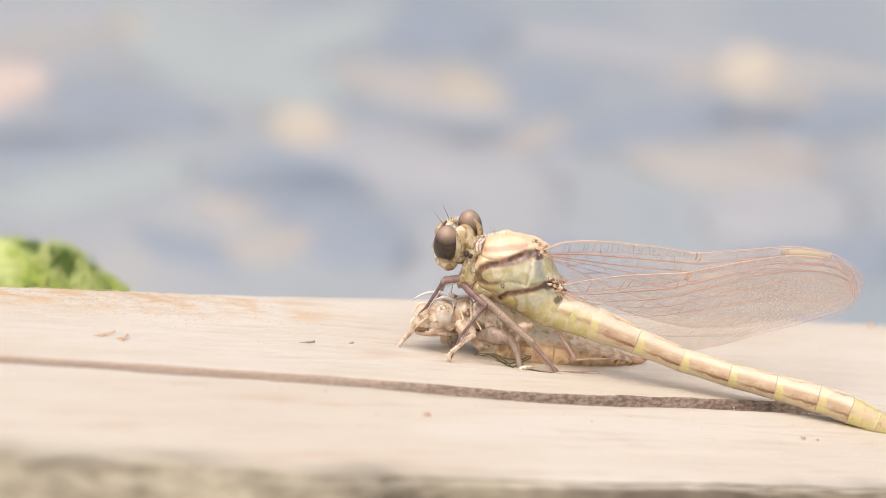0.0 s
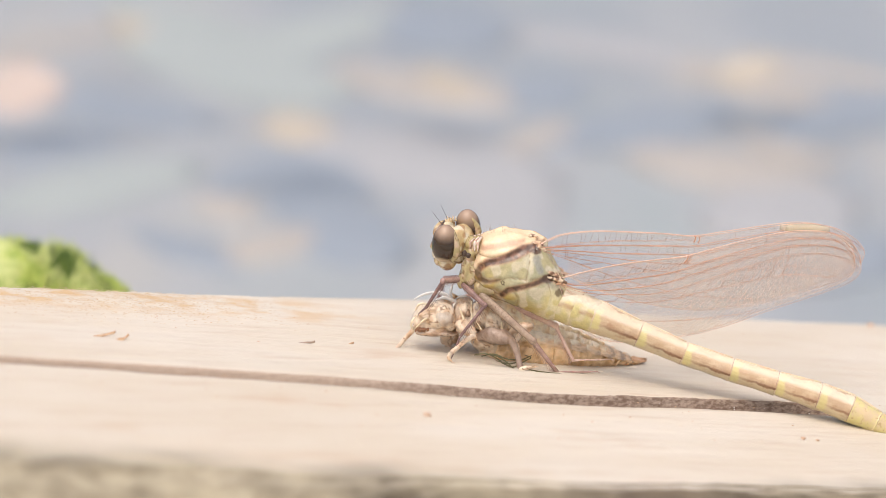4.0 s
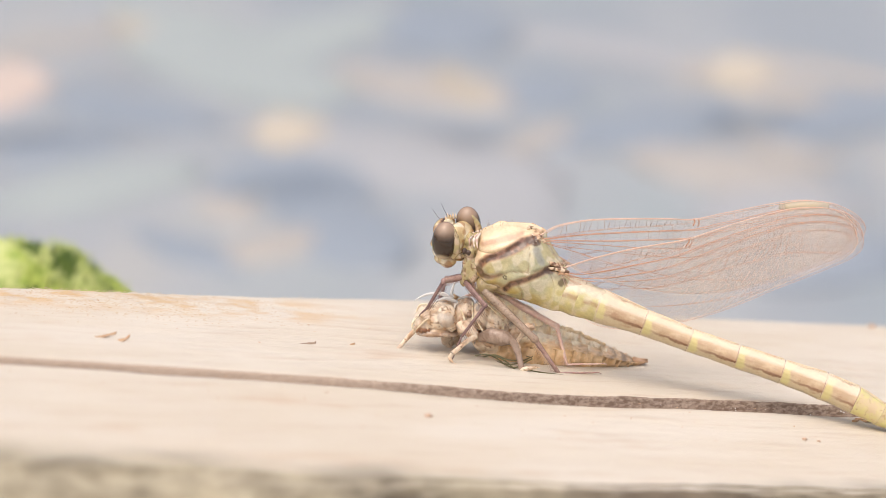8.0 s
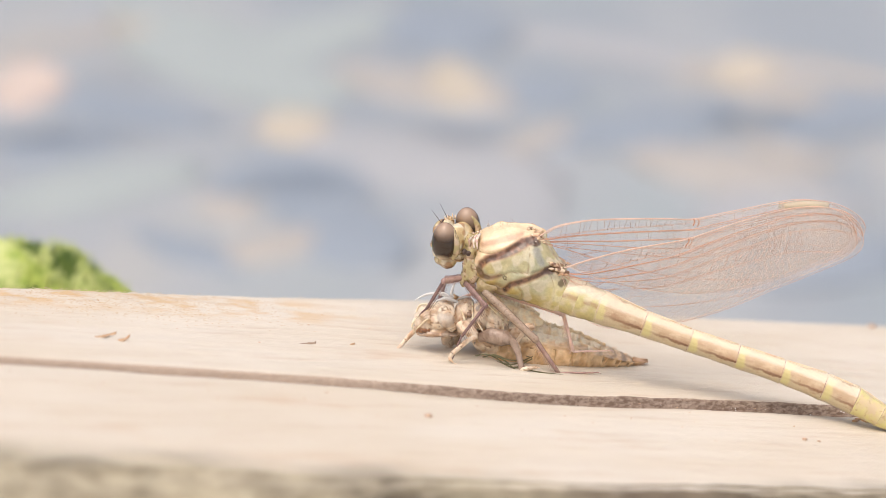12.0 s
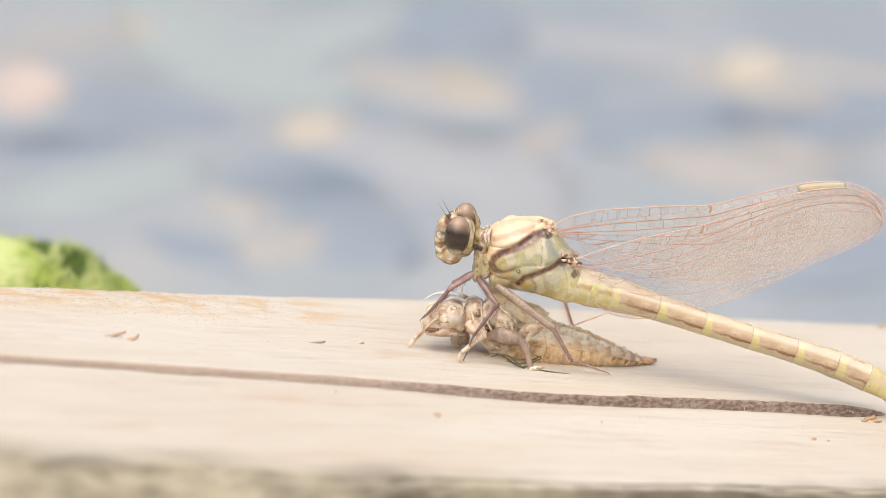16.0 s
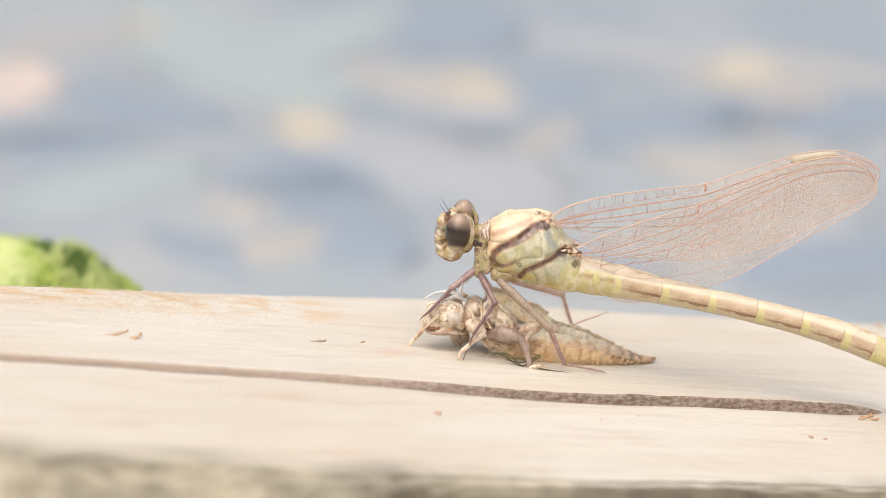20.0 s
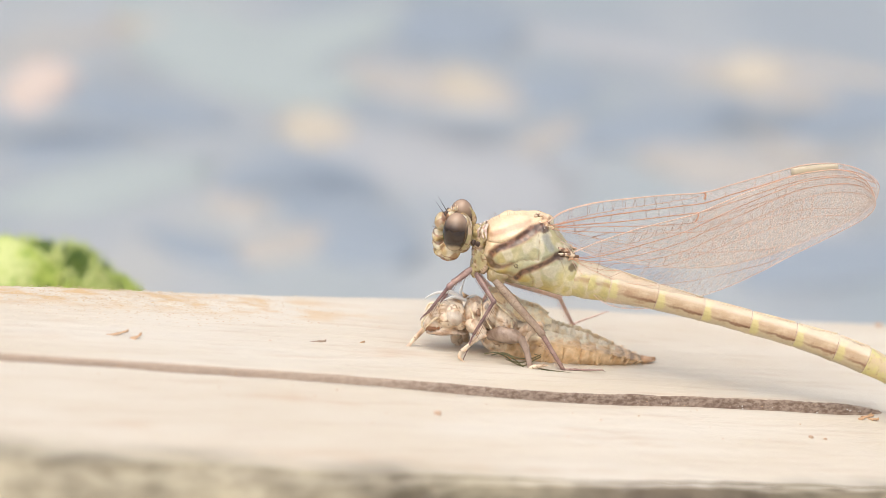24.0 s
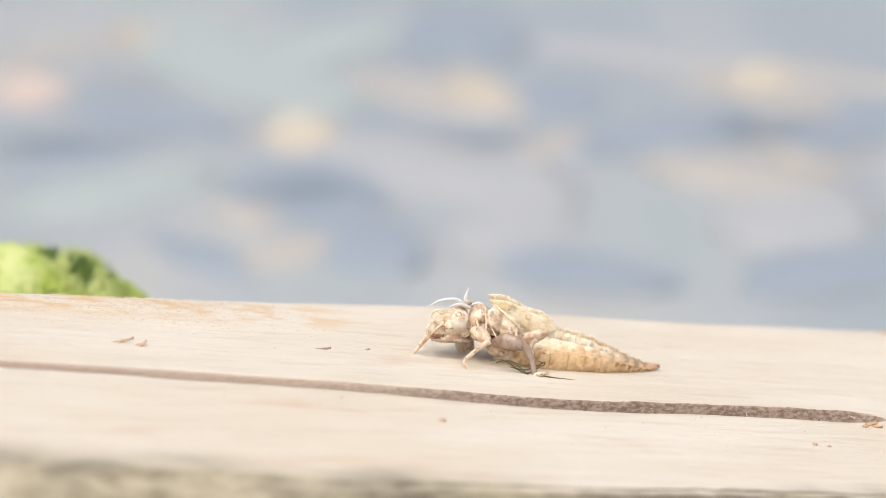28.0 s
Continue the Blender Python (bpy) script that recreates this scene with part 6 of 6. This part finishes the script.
ANKLES = {  # seconds and the place of each ankle in mm
    "front_near": [(0, *(-0.68, 2.2, 5.4)), (12.4, *(-0.71, 2.2, 5.45)), (12.5, *(-1.55, 2.2, 4.94)), (15, *(-1.44, 2.2, 5.11)), (15.5, *(-1.54, 2.2, 5.21)), (16, *(-1.49, 2.2, 4.87)), (28, *(-1.51, 2.2, 4.94))],
    "front_far": [(0, *(0.27, 7.8, 4.14)), (12.4, *(0.25, 7.8, 4.25)), (12.5, *(-0.44, 7.8, 4.07)), (15, *(-0.33, 7.8, 4.07)), (16, *(-0.5, 7.8, 4.0)), (28, *(-0.51, 7.8, 4.08))],
    "mid_near": [(0, *(2.77, 0.8, 2.93)), (12.4, *(2.74, 0.8, 2.98)), (15, *(2.91, 0.8, 2.98)), (16, *(3.03, 0.8, 2.97)), (28, *(3.04, 0.8, 3.03))],
    "mid_far": [(0, *(2.69, 9.5, 4.74)), (12.4, *(2.55, 9.5, 4.85)), (15, *(3.12, 9.5, 4.44)), (16, *(3.53, 9.5, 3.6)), (28, *(3.54, 9.5, 3.68))],
    "hind_near": [(0, *(12.47, 2.6, -1.29)), (12.4, *(12.44, 2.6, -1.24)), (12.5, *(13.23, 2.6, -1.12)), (15, *(13.28, 2.6, -1.12)), (15.5, *(12.84, 2.6, -0.2)), (16, *(12.78, 2.6, 0.04)), (18.5, *(12.78, 2.6, 0.09)), (19, *(12.24, 2.6, -0.52)), (21.1, *(12.24, 2.6, -0.5)), (21.2, *(12.07, 2.6, -1.08)), (28, *(12.07, 2.6, -1.08))],
    "hind_far": [(0, *(14.4, 5.0, -0.58)), (0.5, *(14.11, 5.0, -0.69)), (1.0, *(14.23, 5.0, -0.69)), (1.5, *(16.5, 6.5, 2.39)), (2.0, *(14.67, 5.0, 0.01)), (2.5, *(15.18, 5.0, 0.07)), (3.0, *(14.34, 5.0, -0.63)), (3.5, *(14.34, 5.0, -0.63)), (5.5, *(13.18, 5.0, -0.88)), (6.0, *(13.8, 5.0, -0.41)), (6.5, *(16.07, 6.5, 2.49)), (7.0, *(14.59, 5.0, -0.06)), (7.5, *(16.35, 6.5, 2.96)), (8.0, *(13.35, 5.0, -1.0)), (8.4, *(16.08, 6.5, 1.79)), (8.6, *(13.13, 5.0, -1.11)), (8.8, *(15.85, 6.5, 1.61)), (9.0, *(16.35, 6.5, 2.61)), (9.2, *(15.84, 6.5, 2.2)), (9.4, *(12.9, 5.0, -1.17)), (9.5, *(13.8, 5.0, -0.35)), (9.7, *(13.01, 5.0, -1.29)), (10, *(13.07, 5.0, -0.99)), (10.5, *(13.12, 5.0, -1.05)), (11, *(14.14, 5.0, -0.29)), (11.5, *(16.23, 6.5, 2.38)), (12.0, *(14.01, 5.0, 0.35)), (12.3, *(14.02, 5.0, 0.18)), (12.5, *(13.92, 11.2, 1.47)), (15, *(13.45, 11.2, 1.48)), (16, *(13.29, 11.2, 1.47)), (28, *(13.42, 11.2, 1.54))],
}
HEAD = [  # seconds, roll, nod and turn of the head in degrees, and how far it is drawn in, in mm
    (0, 15, 3, -30, 0.6), (12.4, 13, 0, -30, 0.6), (12.5, 12, 2, -19, 0.2), (15, 12, 2, -17, 0.2), (15.5, 9, 2, -11, 0), (17, 9, 1, -8, 0), (20, 9, 0, -7, 0), (21.5, 9, 0, -7, 0), (25, 9, 0, -8, 0), (27.4, 9, 0, -7, 0), (28, 0, 0, 0, 0),
]


TURN = [(0, -4.0), (12.4, -4.0), (12.5, 0.0), (28, 0.0)]  # seconds, turn of the whole body
WING_SWING = [(0, 13.0), (12.4, 13.0), (12.5, 4.0), (15.0, 4.0), (15.5, 0.0), (28, 0.0)]  # seconds, lean of the folded wings away from the near edge
SIDEWAYS = [(0, 6.0), (12.4, 5.0), (12.5, 3.0), (15.5, 2.0), (28, 2.0)]  # seconds, swing of the tail towards the near edge


def blend(table, t):
    """The row of a table at t, straight between its rows."""
    a = np.array(table, float)
    return [float(np.interp(t, a[:, 0], a[:, k])) for k in range(1, a.shape[1])]


def motions():
    moments = sorted({r[0] for r in BODY} | {r[0] for r in FLIGHT} | {r[0] for r in ABDOMEN} | {r[0] for r in WING_TILT} | {r[0] for k in ANKLES for r in ANKLES[k]})
    flight = [(27.4, BODY[-1][1], HOME.y, BODY[-1][2], BODY[-1][3], 0.0)] + FLIGHT
    rows = {"body": [], "head": []}
    for t in moments:
        if t <= 27.4:
            x, z, tilt = blend(BODY, t)
            y, turn = HOME.y, blend(TURN, t)[0]
        else:
            x, y, z, tilt, turn = blend(flight, t)
        body = pose(x * MM, y * MM, z * MM, 0, -tilt, turn)
        rows["body"].append((t, body))
        roll, nod, yaw, drawn = blend(HEAD, t)
        rows["head"].append((t, Matrix.Translation((NECK + Vector((drawn, 0, 0))) * MM) @ pose(0, 0, 0, 0, tilt + nod, 0) @ pose(0, 0, 0, roll, 0, yaw)))
        # abdomen
        front, mid, rear = blend(ABDOMEN, t)
        p = Vector((JOINTS[0][0], 0, JOINTS[0][1]))
        for i, (seg, L, lean) in enumerate(SEGMENTS):
            swing = (front, front, front, mid, rear + (mid - rear) * 0.4, rear, rear - (mid - rear) * 0.3)[min(i, 6)]
            a = lean + swing - tilt
            # the tail swings a little towards the near edge of the plank
            m = pose(p.x * MM, p.y * MM, p.z * MM, 0, 0, -blend(SIDEWAYS, t)[0]) @ pose(0, 0, 0, 0, -a, 0)
            rows.setdefault(seg, []).append((t, m))
            p = p + m.to_3x3() @ Vector((L, 0, 0))
        # wings
        lift = blend(WING_TILT, t)[0] - (tilt if t <= 27.4 else blend(BODY, 27.4)[2])
        for film, side, kind in WINGS:
            twist, rise, swing = blend(OPEN[kind, side], t)
            if t <= 27.4:
                swing += blend(WING_SWING, t)[0]
            spread = -3.0 if side < 0 else -1.8
            rise += 0.6 if side < 0 else -0.42
            m = pose(0, 0, 0, 0, 0, swing + side * spread) @ pose(0, 0, 0, 0, rise - lift , 0) @ pose(0, 0, 0, twist, 0, 0)
            rows.setdefault(film, []).append((t, Matrix.Translation(film.location) @ m))
        # legs
        inv = body.inverted()
        for k, leg in LEGS.items():
            ankle = inv @ (Vector(blend(ANKLES[k], t)) * MM) / MM
            side = 1 if leg.hip.y > 0 else -1
            if t > 27.65:
                ankle = leg.hip + Vector((2.2 if "hind" in k else 1.0, side * 1.0, -(leg.a + leg.b) * 0.75))
            knee, end = leg.solve(body, ankle)
            toe = inv.to_3x3() @ leg.toe if t <= 27.55 else Vector((0.6, 0, -1)) * leg.toe.length
            if k == "hind_near" and t <= 27.55:
                # this foot lies flat on the plank
                w = body @ (end * MM) / MM + Vector((3.65, 1.2, 0))
                toe = inv @ (Vector((w.x, w.y, slope(w.x) + 0.4)) * MM) / MM - end
            if k == "hind_far" and t < 12.45:
                toe = inv.to_3x3() @ Vector((3.2, 0.4, 0.0))
            rows.setdefault(leg.thigh, []).append((t, aimed(leg.hip, knee)))
            rows.setdefault(leg.shin, []).append((t, aimed(knee, end)))
            rows.setdefault(leg.foot, []).append((t, aimed(end, end + toe)))
    walk(dragonfly, rows.pop("body"))
    walk(head, rows.pop("head"))
    for ob, path in rows.items():
        walk(ob, path)
    # leaves rock in the current
    for k, ob in enumerate(LEAVES):
        home = ob.location.copy()
        turn = math.degrees(ob.rotation_euler.z)
        rr = random.Random(20 + k)
        path = []
        for i in range(57):
            t = i * 0.5
            path.append((t, pose(home.x + 0.004 * rr.uniform(-1, 1), home.y + 0.006 * rr.uniform(-1, 1), home.z + 0.002, rr.uniform(18, 34), rr.uniform(-6, 6), turn + rr.uniform(-10, 10))))
        walk(ob, path)


motions()
